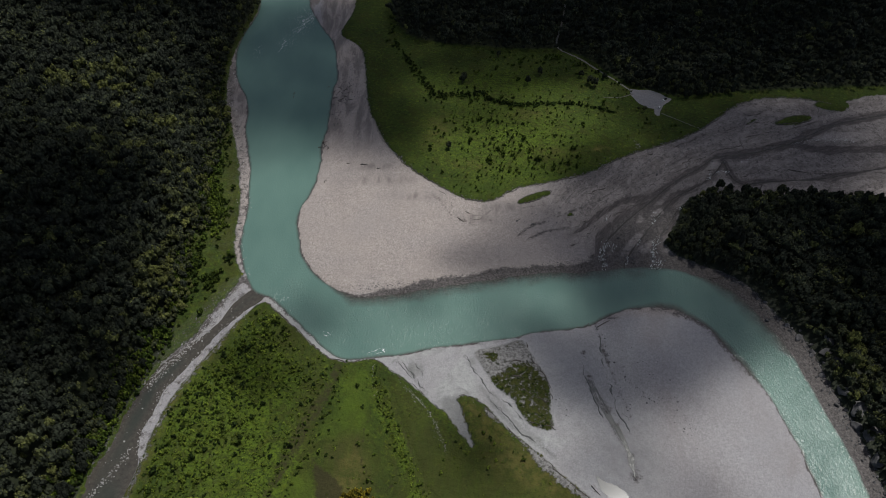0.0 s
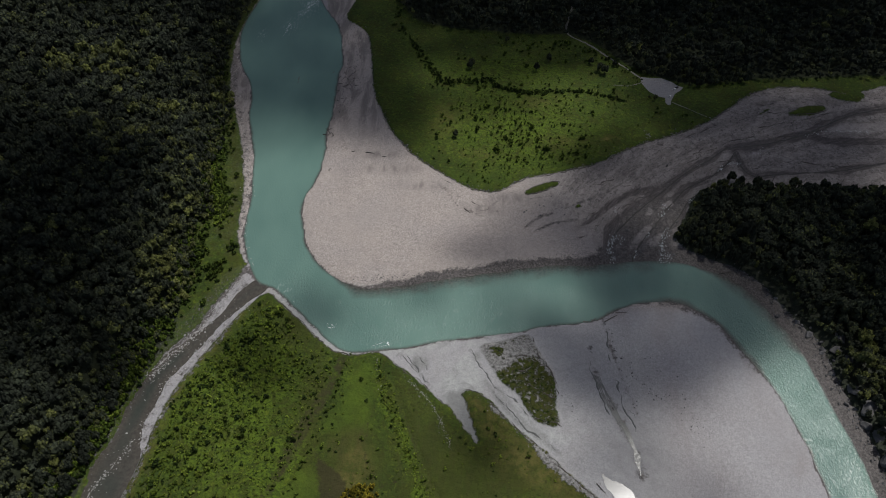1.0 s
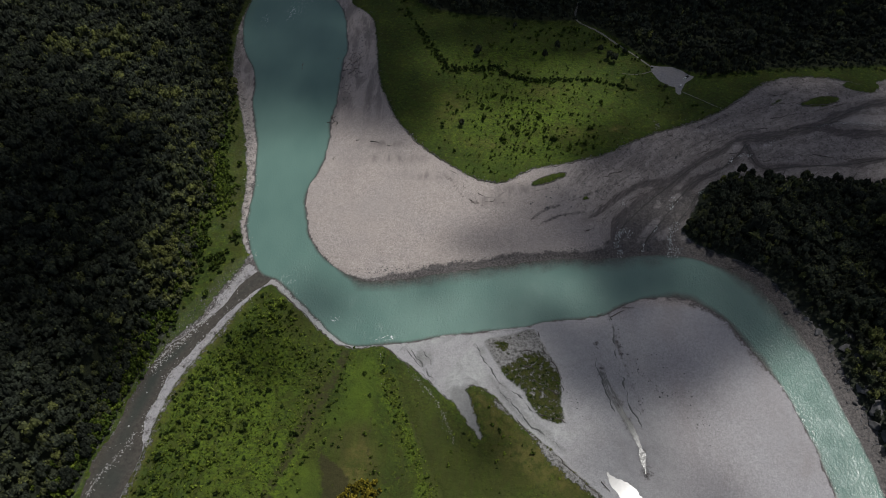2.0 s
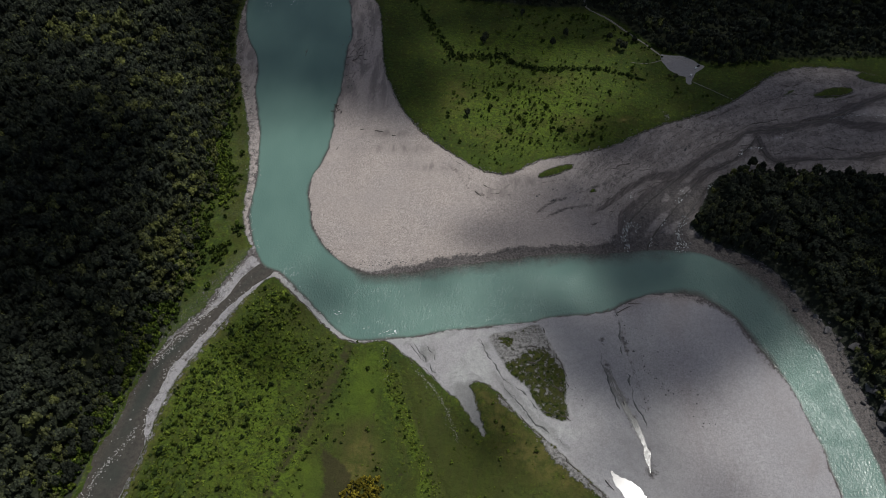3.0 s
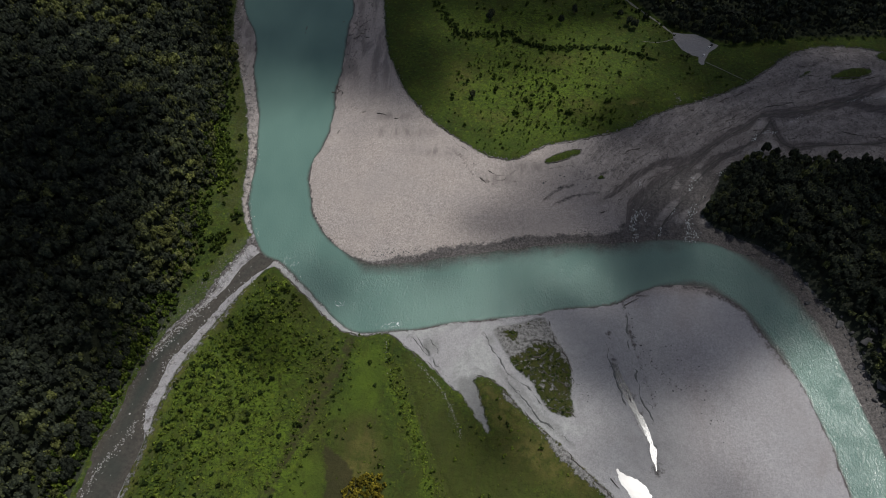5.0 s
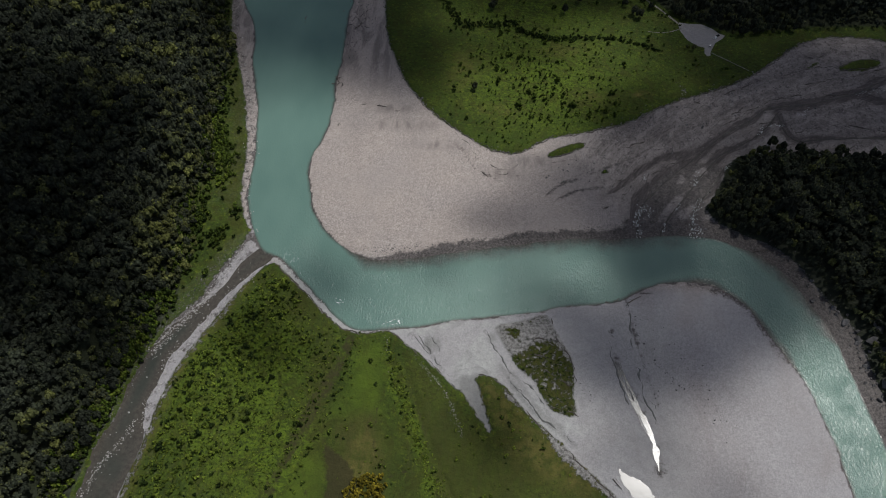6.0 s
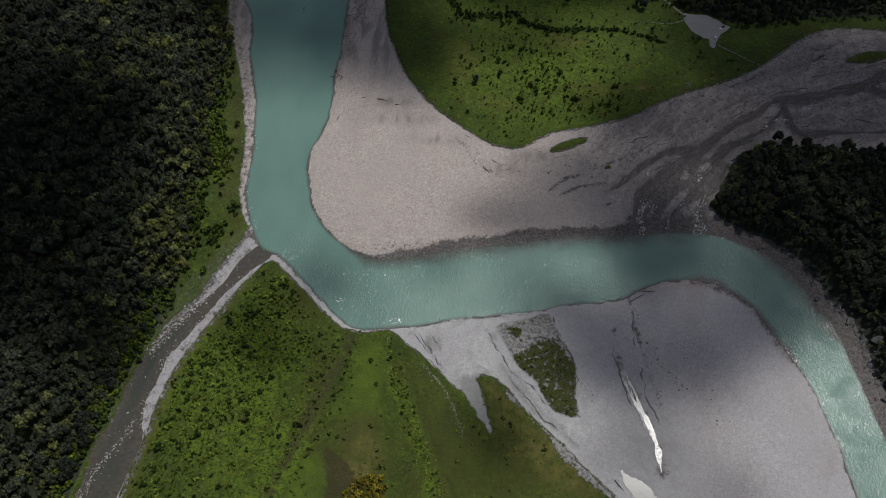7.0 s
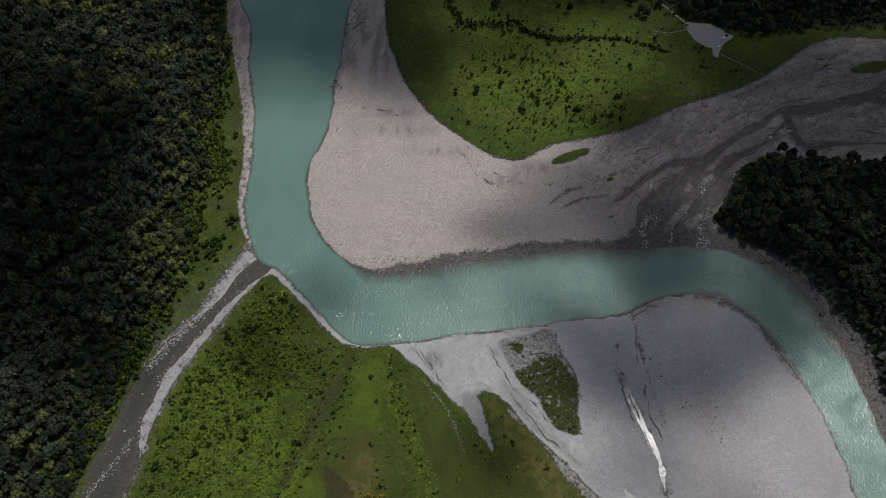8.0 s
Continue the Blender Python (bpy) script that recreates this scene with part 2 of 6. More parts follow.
def spaced(low, high, step, far):
    """Even steps from low to high, and growing ones out to the far rim."""
    inner = np.arange(low, high + step / 2, step)
    grow, gap, out = [], step, 0.0
    while out < far:
        gap *= 1.1
        out += gap
        grow.append(out)
    return np.concatenate([low - np.array(grow[::-1]), inner, high + np.array(grow)])


GX, GY = spaced(-440, 500, 2.0, 3800), spaced(140, 850, 2.0, 3700)
X, Y = np.meshgrid(GX, GY)


def fields(X, Y):
    """Everything the plan says of each place: distances from the rims of river, woods and meadows, and the height."""
    f = {}
    f["river"] = inside_gap(RIVER, X, Y) + 0.9 * fractal(X, Y, 11, 81, 3)
    f["creek"] = inside_gap(CREEK, X, Y) + 1.8 * fractal(X, Y, 12, 85, 3)
    north, south = inside_gap(NORTH_LAND, X, Y), inside_gap(SOUTH_LAND, X, Y)
    west, east = inside_gap(WEST_LAND, X, Y), inside_gap(EAST_LAND, X, Y)
    south = np.minimum(south, -inside_gap(FINGER, X, Y))
    isles = np.maximum.reduce([inside_gap(p, X, Y, 1) for p in (ISLAND, ISLET_A, ISLET_B, ISLET_C)] + [inside_gap(ISLET_D, X, Y, 1) - 1.0, inside_gap(ISLET_E, X, Y, 1) - 1.4])
    f["island"] = inside_gap(ISLAND, X, Y, 1)
    f["north"], f["south"], f["west"], f["east"] = north, south, west, east
    f["green"] = np.maximum.reduce([north, south, west, east, isles])
    ww, nw, ew = inside_gap(WEST_WOOD, X, Y), inside_gap(NORTH_WOOD, X, Y), inside_gap(EAST_WOOD, X, Y)
    f["west_wood"], f["north_wood"], f["east_wood"] = ww, nw, ew
    f["wood"] = np.maximum.reduce([ww, nw, ew])
    f["stream"] = line_gap(rounded(STREAM, 2, False), X, Y)
    f["pond"] = inside_gap(POND, X, Y, 1)
    f["runs"] = np.minimum.reduce([line_gap(rounded(p, 2, False), X, Y) for p in (FAN1, FAN2, FAN3, FAN4)])
    f["chan"] = np.maximum.reduce([bed_gap(p, w, X, Y) for p, w in FAN_BEDS]) + 3.2 * fractal(X, Y, 19, 87, 3)
    lens = np.maximum.reduce([inside_gap(p, X, Y, 1) for p in FAN_LENSES]) + 0.8 * fractal(X, Y, 7, 88, 2)
    f["chan"], f["lens"] = np.minimum(f["chan"], -lens), lens
    f["track"] = line_gap(rounded(TRACK, 2, False), X, Y)
    f["lot"] = np.maximum(inside_gap(LOT, X, Y, 0), inside_gap(LOT_EXIT, X, Y, 0))
    # height
    water = np.maximum(f["river"], f["creek"])
    land = np.clip(-water, 0, None)
    z = 1.3 * (1 - np.exp(-land / 9.0)) + 0.12 * fractal(X, Y, 22, 3)
    z += 1.5 * smooth(-0.5, 2.6, f["green"]) + 0.5 * smooth(0, 30, f["green"]) * (1 + fractal(X, Y, 45, 9))
    z = np.where(water > 0, -np.minimum(1.8, 0.16 * water) - 0.05, z)
    z -= 0.55 * smooth(16, 2, f["stream"]) * smooth(-4, 4, land)
    z -= 1.0 * smooth(-3.0, 0.5, f["pond"])
    z -= 1.1 * smooth(3.5, 0.5, line_gap([(x + 3, y) for x, y in DITCH2], X, Y)) + 0.9 * smooth(4.5, 1.0, line_gap(DITCH, X, Y))
    z -= (0.25 * smooth(3.0, 1.0, f["runs"]) + 0.6 * smooth(-1.5, 1.5, f["chan"])) * smooth(0, 10, land)
    dip = 1 - 0.75 * smooth(480, 545, Y) * np.exp(-((ww - 60) / 60) ** 2)
    z += np.where(ww > 0, dip * (30 * smooth(2, 46, ww) + 0.05 * np.clip(ww - 40, 0, 300)) + 4 * fractal(X, Y, 60, 21) * smooth(10, 60, ww), 0)
    z += np.where(nw > 0, 0.10 * np.clip(nw, 0, 400) + 3 * fractal(X, Y, 70, 31) * smooth(5, 60, nw), 0)
    z += np.where(ew > 0, 7 * smooth(0, 22, ew) + 0.03 * np.clip(ew, 0, 300), 0)
    far = np.clip(np.hypot(X + 10, Y - 480) - 800, 0, None)
    aside = smooth(350, 1500, np.abs(X + 40 - 0.1 * (Y - 400)))
    z += aside * 0.28 * far * (1 + 0.5 * fractal(X, Y, 700, 41))
    f["z"] = z
    return f


F = fields(X, Y)

# ---------------------------------------------------------------- materials


class Nodes:
    """A short hand for node materials."""

    def __init__(self, name, **principled):
        self.mat = bpy.data.materials.new(name)
        self.mat.use_nodes = True
        self.tree = self.mat.node_tree
        self.bsdf = self.tree.nodes["Principled BSDF"]
        self.set(**principled)

    def set(self, **values):
        for key, value in values.items():
            self.put(value, self.bsdf.inputs[key.replace("_", " ")])
        return self

    def put(self, value, socket):
        if isinstance(value, bpy.types.NodeSocket):
            self.tree.links.new(value, socket)
        elif socket.type == "RGBA" and len(value) == 3:
            socket.default_value = (*value, 1)
        else:
            socket.default_value = value

    def node(self, kind, out=0, props=None, **values):
        n = self.tree.nodes.new(kind)
        for key, value in (props or {}).items():
            setattr(n, key, value)
        for key, value in values.items():
            self.put(value, n.inputs[int(key[1:]) if key[0] == "i" and key[1:].isdigit() else key.replace("_", " ")])
        return n.outputs[out]

    def place(self):
        return self.node("ShaderNodeTexCoord", 3)

    def attr(self, name):
        return self.node("ShaderNodeAttribute", 2, {"attribute_name": name})

    def noise(self, size, detail=4.0, rough=0.6, stretch=None, off=0.0):
        at = self.place()
        if stretch:
            at = self.node("ShaderNodeMapping", 0, None, Vector=at, Scale=stretch[:3], Rotation=(0, 0, radians(stretch[3])))
        return self.node("ShaderNodeTexNoise", 0, {"noise_dimensions": "3D"}, Vector=at, Scale=1.0 / size, Detail=detail, Roughness=rough, Distortion=off)

    def math(self, op, a, b=0.0, c=0.0):
        return self.node("ShaderNodeMath", 0, {"operation": op}, i0=a, i1=b, i2=c)

    def band(self, x, low, high, to_low=0.0, to_high=1.0):
        return self.node("ShaderNodeMapRange", 0, {"interpolation_type": "SMOOTHSTEP"}, Value=x, From_Min=low, From_Max=high, To_Min=to_low, To_Max=to_high)

    def mix(self, how, a, b, kind="MIX"):
        n = self.tree.nodes.new("ShaderNodeMix")
        n.data_type, n.blend_type = "RGBA", kind
        self.put(how, n.inputs[0])
        self.put(a, n.inputs[6])
        self.put(b, n.inputs[7])
        return n.outputs[2]

    def ramp(self, x, *stops):
        n = self.tree.nodes.new("ShaderNodeValToRGB")
        while len(n.color_ramp.elements) < len(stops):
            n.color_ramp.elements.new(0.5)
        for e, (at, colour) in zip(n.color_ramp.elements, stops):
            e.position, e.color = at, (*colour, 1)
        self.put(x, n.inputs[0])
        return n.outputs[0]

    def bump(self, height, strength=0.5, distance=0.3, normal=None):
        n = self.tree.nodes.new("ShaderNodeBump")
        n.inputs["Strength"].default_value, n.inputs["Distance"].default_value = strength, distance
        self.put(height, n.inputs["Height"])
        if normal:
            self.put(normal, n.inputs["Normal"])
        return n.outputs[0]


def ground_material():
    m = Nodes("river_flat_ground", Roughness=0.9)
    m.bsdf.inputs["Specular IOR Level"].default_value = 0.25
    fine, mid, wide = m.noise(0.9, 3, 0.7), m.noise(7, 5, 0.65), m.noise(45, 4, 0.55)
    grain = m.noise(2.0, 4, 0.75)
    # gravel and sand
    grey = m.ramp(grain, (0.2, (0.265, 0.26, 0.268)), (0.5, (0.345, 0.34, 0.35)), (0.8, (0.43, 0.425, 0.435)))
    pink = m.ramp(grain, (0.2, (0.272, 0.236, 0.217)), (0.5, (0.370, 0.328, 0.300)), (0.8, (0.470, 0.422, 0.388)))
    gravel = m.mix(m.attr("warm"), grey, pink)
    gravel = m.mix(m.band(wide, 0.35, 0.7, 0.0, 0.3), gravel, (0.30, 0.28, 0.275))
    gravel = m.mix(m.band(m.noise(34, 5, 0.6, (1, 0.35, 1, -38), 0.6), 0.50, 0.72, 0.0, 0.30), gravel, (0.235, 0.203, 0.188))
    sand = m.ramp(mid, (0.3, (0.285, 0.29, 0.285)), (0.65, (0.41, 0.415, 0.405)))
    gravel = m.mix(m.math("MULTIPLY", m.attr("sand"), m.band(mid, 0.25, 0.6, 0.6, 1.0)), gravel, sand)
    silty = m.math("MULTIPLY", m.attr("sand"), m.band(m.noise(22, 4, 0.6, None, 1.5), 0.50, 0.66, 0.0, 0.6))
    silty = m.math("MAXIMUM", silty, m.band(m.math("ADD", m.attr("silt"), m.math("SUBTRACT", m.noise(9, 6, 0.7, None, 0.8), 0.5)), 0.1, 1.0))
    gravel = m.mix(silty, gravel, m.mix(mid, (0.185, 0.187, 0.182), (0.275, 0.278, 0.27)))
    fray = m.math("ADD", m.math("MULTIPLY", m.math("SUBTRACT", m.noise(9, 6, 0.7), 0.5), 5.0), m.math("MULTIPLY", m.math("SUBTRACT", m.noise(2, 4, 0.7), 0.5), 2.0))
    trace = m.math("ADD", m.attr("wash"), m.math("MULTIPLY", m.math("SUBTRACT", m.noise(7, 6, 0.65), 0.5), 3.0))
    gravel = m.mix(m.math("MULTIPLY", m.band(trace, 1.3, 0.3), m.band(m.noise(13, 3, 0.5), 0.40, 0.52, 0.05, 0.3)), gravel, (0.105, 0.106, 0.102))
    trace = m.math("ADD", m.attr("scar"), m.math("MULTIPLY", fray, 0.5))
    gravel = m.mix(m.math("MULTIPLY", m.band(trace, 1.1, 0.2), m.band(m.noise(16, 3, 0.5), 0.42, 0.55, 0.1, 0.65)), gravel, (0.095, 0.081, 0.073))
    lane = m.node("ShaderNodeCombineXYZ", 0, None, X=m.math("MULTIPLY", m.attr("run"), 0.04), Y=m.math("MULTIPLY", m.attr("beside"), 0.105), Z=0.0)
    braid = m.node("ShaderNodeTexNoise", 0, None, Vector=lane, Scale=1.0, Detail=7.0, Roughness=0.7, Distortion=0.5)
    tone = m.band(m.math("ADD", braid, m.math("MULTIPLY", m.math("SUBTRACT", m.noise(5, 6, 0.75), 0.5), 0.5)), 0.40, 0.60, 0.6, 1.0)
    gravel = m.mix(m.math("MULTIPLY", m.attr("fan"), tone), gravel, m.mix(m.noise(4, 5, 0.75), (0.095, 0.084, 0.080), (0.235, 0.212, 0.205)))
    clods = m.math("MULTIPLY", m.attr("fan"), m.band(m.noise(2.6, 5, 0.8, (1, 0.6, 1, 30)), 0.535, 0.60, 0.0, 0.8))
    gravel = m.mix(clods, gravel, (0.06, 0.055, 0.054))
    drift = m.node("ShaderNodeCombineXYZ", 0, None, X=m.math("MULTIPLY", m.attr("run"), 0.13), Y=m.math("MULTIPLY", m.attr("beside"), 0.5), Z=3.0)
    drift = m.node("ShaderNodeTexNoise", 0, None, Vector=drift, Scale=1.0, Detail=5.0, Roughness=0.7, Distortion=1.6)
    gravel = m.mix(m.math("MULTIPLY", m.attr("fan"), m.band(drift, 0.56, 0.62, 0.0, 0.55)), gravel, (0.065, 0.056, 0.052))
    gravel = m.mix(m.math("MULTIPLY", m.attr("fan"), m.band(drift, 0.45, 0.36, 0.0, 0.5)), gravel, (0.31, 0.28, 0.27))
    thread = m.math("MULTIPLY", m.attr("fan"), m.band(m.math("ABSOLUTE", m.math("SUBTRACT", braid, 0.53)), 0.014, 0.004))
    gravel = m.mix(m.math("MULTIPLY", thread, 0.3), gravel, (0.07, 0.065, 0.063))
    shore = m.math("ADD", m.math("MULTIPLY", m.math("SUBTRACT", m.noise(6, 6, 0.7), 0.5), 3.2), m.math("MULTIPLY", m.math("SUBTRACT", grain, 0.5), 1.5))
    chan = m.math("ADD", m.attr("chan"), shore)
    gravel = m.mix(m.band(chan, -6.0, 0.5, 0.0, 0.30), gravel, m.mix(m.noise(3, 5, 0.75), (0.085, 0.073, 0.070), (0.15, 0.132, 0.126)))
    silk = m.node("ShaderNodeCombineXYZ", 0, None, X=m.math("MULTIPLY", m.attr("run"), 0.10), Y=m.math("MULTIPLY", m.attr("beside"), 0.42), Z=7.0)
    silk = m.node("ShaderNodeTexNoise", 0, None, Vector=silk, Scale=1.0, Detail=5.0, Roughness=0.65, Distortion=0.8)
    gravel = m.mix(m.band(chan, -0.7, 0.7, 0.0, 0.93), gravel, m.ramp(silk, (0.30, (0.048, 0.043, 0.043)), (0.52, (0.080, 0.071, 0.069)), (0.68, (0.150, 0.133, 0.127))))
    streak = m.noise(17, 6, 0.66, (1.6, 0.4, 1, 14), 0.7)
    mud = m.math("MULTIPLY", m.attr("mud"), m.band(streak, 0.40, 0.62, 0.10, 0.95))
    gravel = m.mix(mud, gravel, m.mix(m.noise(3, 5, 0.75), (0.130, 0.114, 0.108), (0.235, 0.212, 0.200)))
    rag = m.math("ADD", m.math("MULTIPLY", m.math("SUBTRACT", m.noise(5, 6, 0.75), 0.5), 1.5), m.math("MULTIPLY", m.math("SUBTRACT", grain, 0.5), 0.5))
    damp = m.band(m.math("ADD", m.attr("damp"), m.math("MULTIPLY", rag, m.band(m.attr("damp"), 0.02, 0.3))), 0.3, 0.7)
    gravel = m.mix(damp, gravel, m.mix(m.band(m.noise(1.9, 5, 0.8), 0.36, 0.66), (0.036, 0.032, 0.031), (0.142, 0.128, 0.122)))
    stones = m.node("ShaderNodeTexVoronoi", 0, None, Vector=m.place(), Scale=0.9)
    gravel = m.mix(m.math("MULTIPLY", m.band(stones, 0.16, 0.06), m.band(mid, 0.4, 0.62, 0.1, 0.65)), gravel, (0.13, 0.12, 0.115))
    pebbles = m.node("ShaderNodeTexVoronoi", 1, None, Vector=m.place(), Scale=1.55)
    gravel = m.mix(m.math("MULTIPLY", m.band(m.attr("warm"), 0, 1, 0.20, 0.42), m.math("MULTIPLY", m.band(m.noise(60, 3, 0.5), 0.35, 0.6, 0.5, 1.0), m.band(m.attr("mud"), 0, 1, 1.0, 0.2))), gravel, m.mix(1.0, gravel, m.node("ShaderNodeRGBToBW", 0, None, Color=pebbles), "OVERLAY"))
    # grass
    blades = m.noise(2.2, 4, 0.72)
    grass = m.ramp(m.noise(26, 5, 0.6), (0.28, (0.024, 0.043, 0.007)), (0.5, (0.046, 0.076, 0.010)), (0.72, (0.080, 0.110, 0.014)))
    grass = m.mix(m.math("MULTIPLY", m.band(blades, 0.38, 0.66, 0.0, 0.7), m.band(m.attr("calm"), 0, 1, 1.0, 0.45)), grass, (0.022, 0.034, 0.006))
    dull = m.mix(blades, (0.034, 0.041, 0.009), (0.080, 0.082, 0.019))
    grass = m.mix(m.math("MULTIPLY", m.attr("dull"), m.band(mid, 0.25, 0.6, 0.5, 1.0)), grass, dull)
    rake = m.noise(13, 6, 0.7, (2.2, 0.38, 1, 22), 0.9)
    grass = m.mix(m.math("MULTIPLY", m.attr("dull"), m.band(rake, 0.47, 0.60, 0.0, 0.65)), grass, m.mix(blades, (0.036, 0.036, 0.011), (0.072, 0.070, 0.022)))
    grass = m.mix(m.math("MULTIPLY", m.attr("dull"), m.band(rake, 0.46, 0.36, 0.0, 0.5)), grass, (0.066, 0.092, 0.014))
    steps = m.noise(4.2, 6, 0.72, (0.6, 1, 1, 20), 1.6)
    grass = m.mix(m.math("MULTIPLY", m.attr("lush"), m.mix(m.attr("calm"), m.band(steps, 0.40, 0.58, 0.15, 1.0), m.band(m.noise(24, 3, 0.5), 0.3, 0.7, 0.30, 0.62))), grass, (0.092, 0.142, 0.013))
    # shade between the hummocks, painted as dark specks
    hummock_shade = m.math("MULTIPLY", m.band(m.noise(2.6, 4, 0.7), 0.51, 0.63, 0.0, 0.65), m.band(m.attr("calm"), 0, 1, 1.0, 0.25))
    grass = m.mix(hummock_shade, grass, (0.016, 0.026, 0.005))
    grass = m.mix(m.math("MULTIPLY", m.band(m.noise(15, 6, 0.72, None, 1.2), 0.46, 0.60, 0.0, 0.7), m.band(m.attr("calm"), 0, 1, 1.0, 0.4)), grass, m.mix(blades, (0.026, 0.036, 0.006), (0.055, 0.060, 0.010)))
    # sunlit hummock tops, painted in a lighter green
    hummock_light = m.math("MULTIPLY", m.band(m.noise(3.4, 5, 0.7, None, 0.6), 0.54, 0.66, 0.0, 0.6), m.band(m.attr("calm"), 0, 1, 1.0, 0.3))
    grass = m.mix(m.math("MULTIPLY", hummock_light, m.band(m.attr("dull"), 0, 1, 1.0, 0.2)), grass, (0.115, 0.150, 0.013))
    tuft = m.node("ShaderNodeTexVoronoi", 0, None, Vector=m.place(), Scale=0.55)
    grass = m.mix(m.math("MULTIPLY", m.band(tuft, 0.28, 0.1), m.band(mid, 0.4, 0.6, 0.0, 0.65)), grass, (0.018, 0.028, 0.007))
    straw = m.mix(blades, (0.13, 0.105, 0.03), (0.20, 0.17, 0.055))
    grass = m.mix(m.math("MULTIPLY", m.attr("dry"), m.band(mid, 0.3, 0.7)), grass, straw)
    bog = m.mix(grain, (0.019, 0.019, 0.008), (0.060, 0.053, 0.022))
    grass = m.mix(m.band(m.math("ADD", m.attr("bog"), m.math("MULTIPLY", m.math("SUBTRACT", m.noise(6, 6, 0.75), 0.5), 2.2)), 0.30, 0.80, 0.0, 0.85), grass, bog)
    litter = m.mix(m.noise(2.2, 5, 0.75), (0.012, 0.016, 0.009), (0.034, 0.042, 0.021))
    rim = m.math("ADD", m.attr("wood"), m.math("MULTIPLY", m.math("SUBTRACT", mid, 0.5), 10.0))
    grass = m.mix(m.band(rim, 3.0, 9.0), grass, litter)
    edge = m.math("ADD", m.attr("green"), m.math("MULTIPLY", m.math("SUBTRACT", grain, 0.5), 5.0))
    edge = m.math("ADD", edge, m.math("MULTIPLY", m.math("SUBTRACT", mid, 0.5), 7.0))
    patchy = m.band(m.math("ADD", m.attr("bare"), m.math("MULTIPLY", m.math("SUBTRACT", m.noise(3.6, 7, 0.78), 0.5), 2.6)), 0.46, 0.70)
    cover = m.math("MULTIPLY", m.band(edge, -0.8, 0.8), m.math("SUBTRACT", 1.0, patchy))
    soil = m.mix(m.band(m.noise(2.4, 6, 0.8), 0.36, 0.62), (0.09, 0.088, 0.082), (0.31, 0.305, 0.295))
    gravel = m.mix(m.band(m.attr("green"), -1.5, 1.5), gravel, soil)
    colour = m.mix(cover, gravel, grass)
    path = m.band(m.math("ADD", m.attr("path"), m.math("MULTIPLY", m.math("SUBTRACT", mid, 0.5), 1.2)), 0.2, -0.5)
    colour = m.mix(path, colour, m.mix(fine, (0.21, 0.205, 0.21), (0.29, 0.285, 0.29)))
    m.set(Base_Color=colour, Roughness=m.band(damp, 0, 1, 0.92, 0.55))
    height = m.math("ADD", m.math("MULTIPLY", grain, m.band(cover, 0, 1, 0.35, 0.9)), m.math("MULTIPLY", fine, 0.25))
    height = m.math("ADD", height, m.math("MULTIPLY", m.noise(4.5, 3, 0.6), m.band(cover, 0, 1, 0.3, 1.6)))
    m.set(Normal=m.bump(height, 0.8, 0.9))
    return m.mat


def river_material():
    m = Nodes("glacial_water", Roughness=0.12, IOR=1.33)
    wide, mid = m.noise(60, 3, 0.5, (1, 0.5, 1, 15)), m.noise(14, 4, 0.6)
    milk = m.ramp(wide, (0.3, (0.104, 0.188, 0.162)), (0.7, (0.150, 0.254, 0.214)))
    shallow = m.mix(m.band(m.noise(2.0, 5, 0.78), 0.36, 0.64), (0.038, 0.034, 0.031), (0.105, 0.097, 0.087))
    d = m.math("ADD", m.attr("depth"), m.math("MULTIPLY", m.math("SUBTRACT", mid, 0.5), 3.0))
    colour = m.mix(m.band(d, -1.5, 2.6), shallow, milk)
    foam = m.math("MULTIPLY", m.attr("foam"), m.band(m.noise(2.2, 4, 0.75, (1, 0.45, 1, 40)), 0.52, 0.64))
    colour = m.mix(foam, colour, (0.50, 0.57, 0.55))
    waves = m.math("ADD", m.math("MULTIPLY", m.noise(1.0, 3, 0.6, (1, 0.6, 1, 25)), 0.5), m.noise(1.9, 3, 0.6, (1, 0.6, 1, 50), 0.4))
    waves = m.math("MULTIPLY", m.math("SUBTRACT", waves, 0.75), m.band(m.noise(15, 4, 0.6), 0.36, 0.66, 0.6, 1.5))
    m.set(Base_Color=colour, Roughness=m.band(foam, 0, 1, 0.18, 0.6), Normal=m.bump(m.math("MULTIPLY", waves, m.attr("rough")), 0.8, 0.62))
    return m.mat


def clear_water_material():
    m = Nodes("creek_water", Roughness=0.10, IOR=1.33)
    bed = m.noise(3.0, 5, 0.75)
    colour = m.ramp(bed, (0.3, (0.046, 0.042, 0.036)), (0.7, (0.100, 0.091, 0.078)))
    deep = m.band(m.noise(35, 3, 0.5), 0.35, 0.7, 0.2, 0.85)
    colour = m.mix(m.math("MULTIPLY", deep, m.attr("depth")), colour, (0.042, 0.052, 0.043))
    m.set(Base_Color=colour, Normal=m.bump(m.noise(1.6, 3, 0.6), 0.5, 0.25))
    return m.mat


def still_water_material(name="standing_water", tone=(0.10, 0.105, 0.10), size=2.2, chop=0.5):
    m = Nodes(name, Base_Color=tone, Roughness=0.2, IOR=1.33)
    m.set(Normal=m.bump(m.noise(size, 3, 0.6), chop, 0.12 + 0.3 * (chop > 0.5)))
    return m.mat


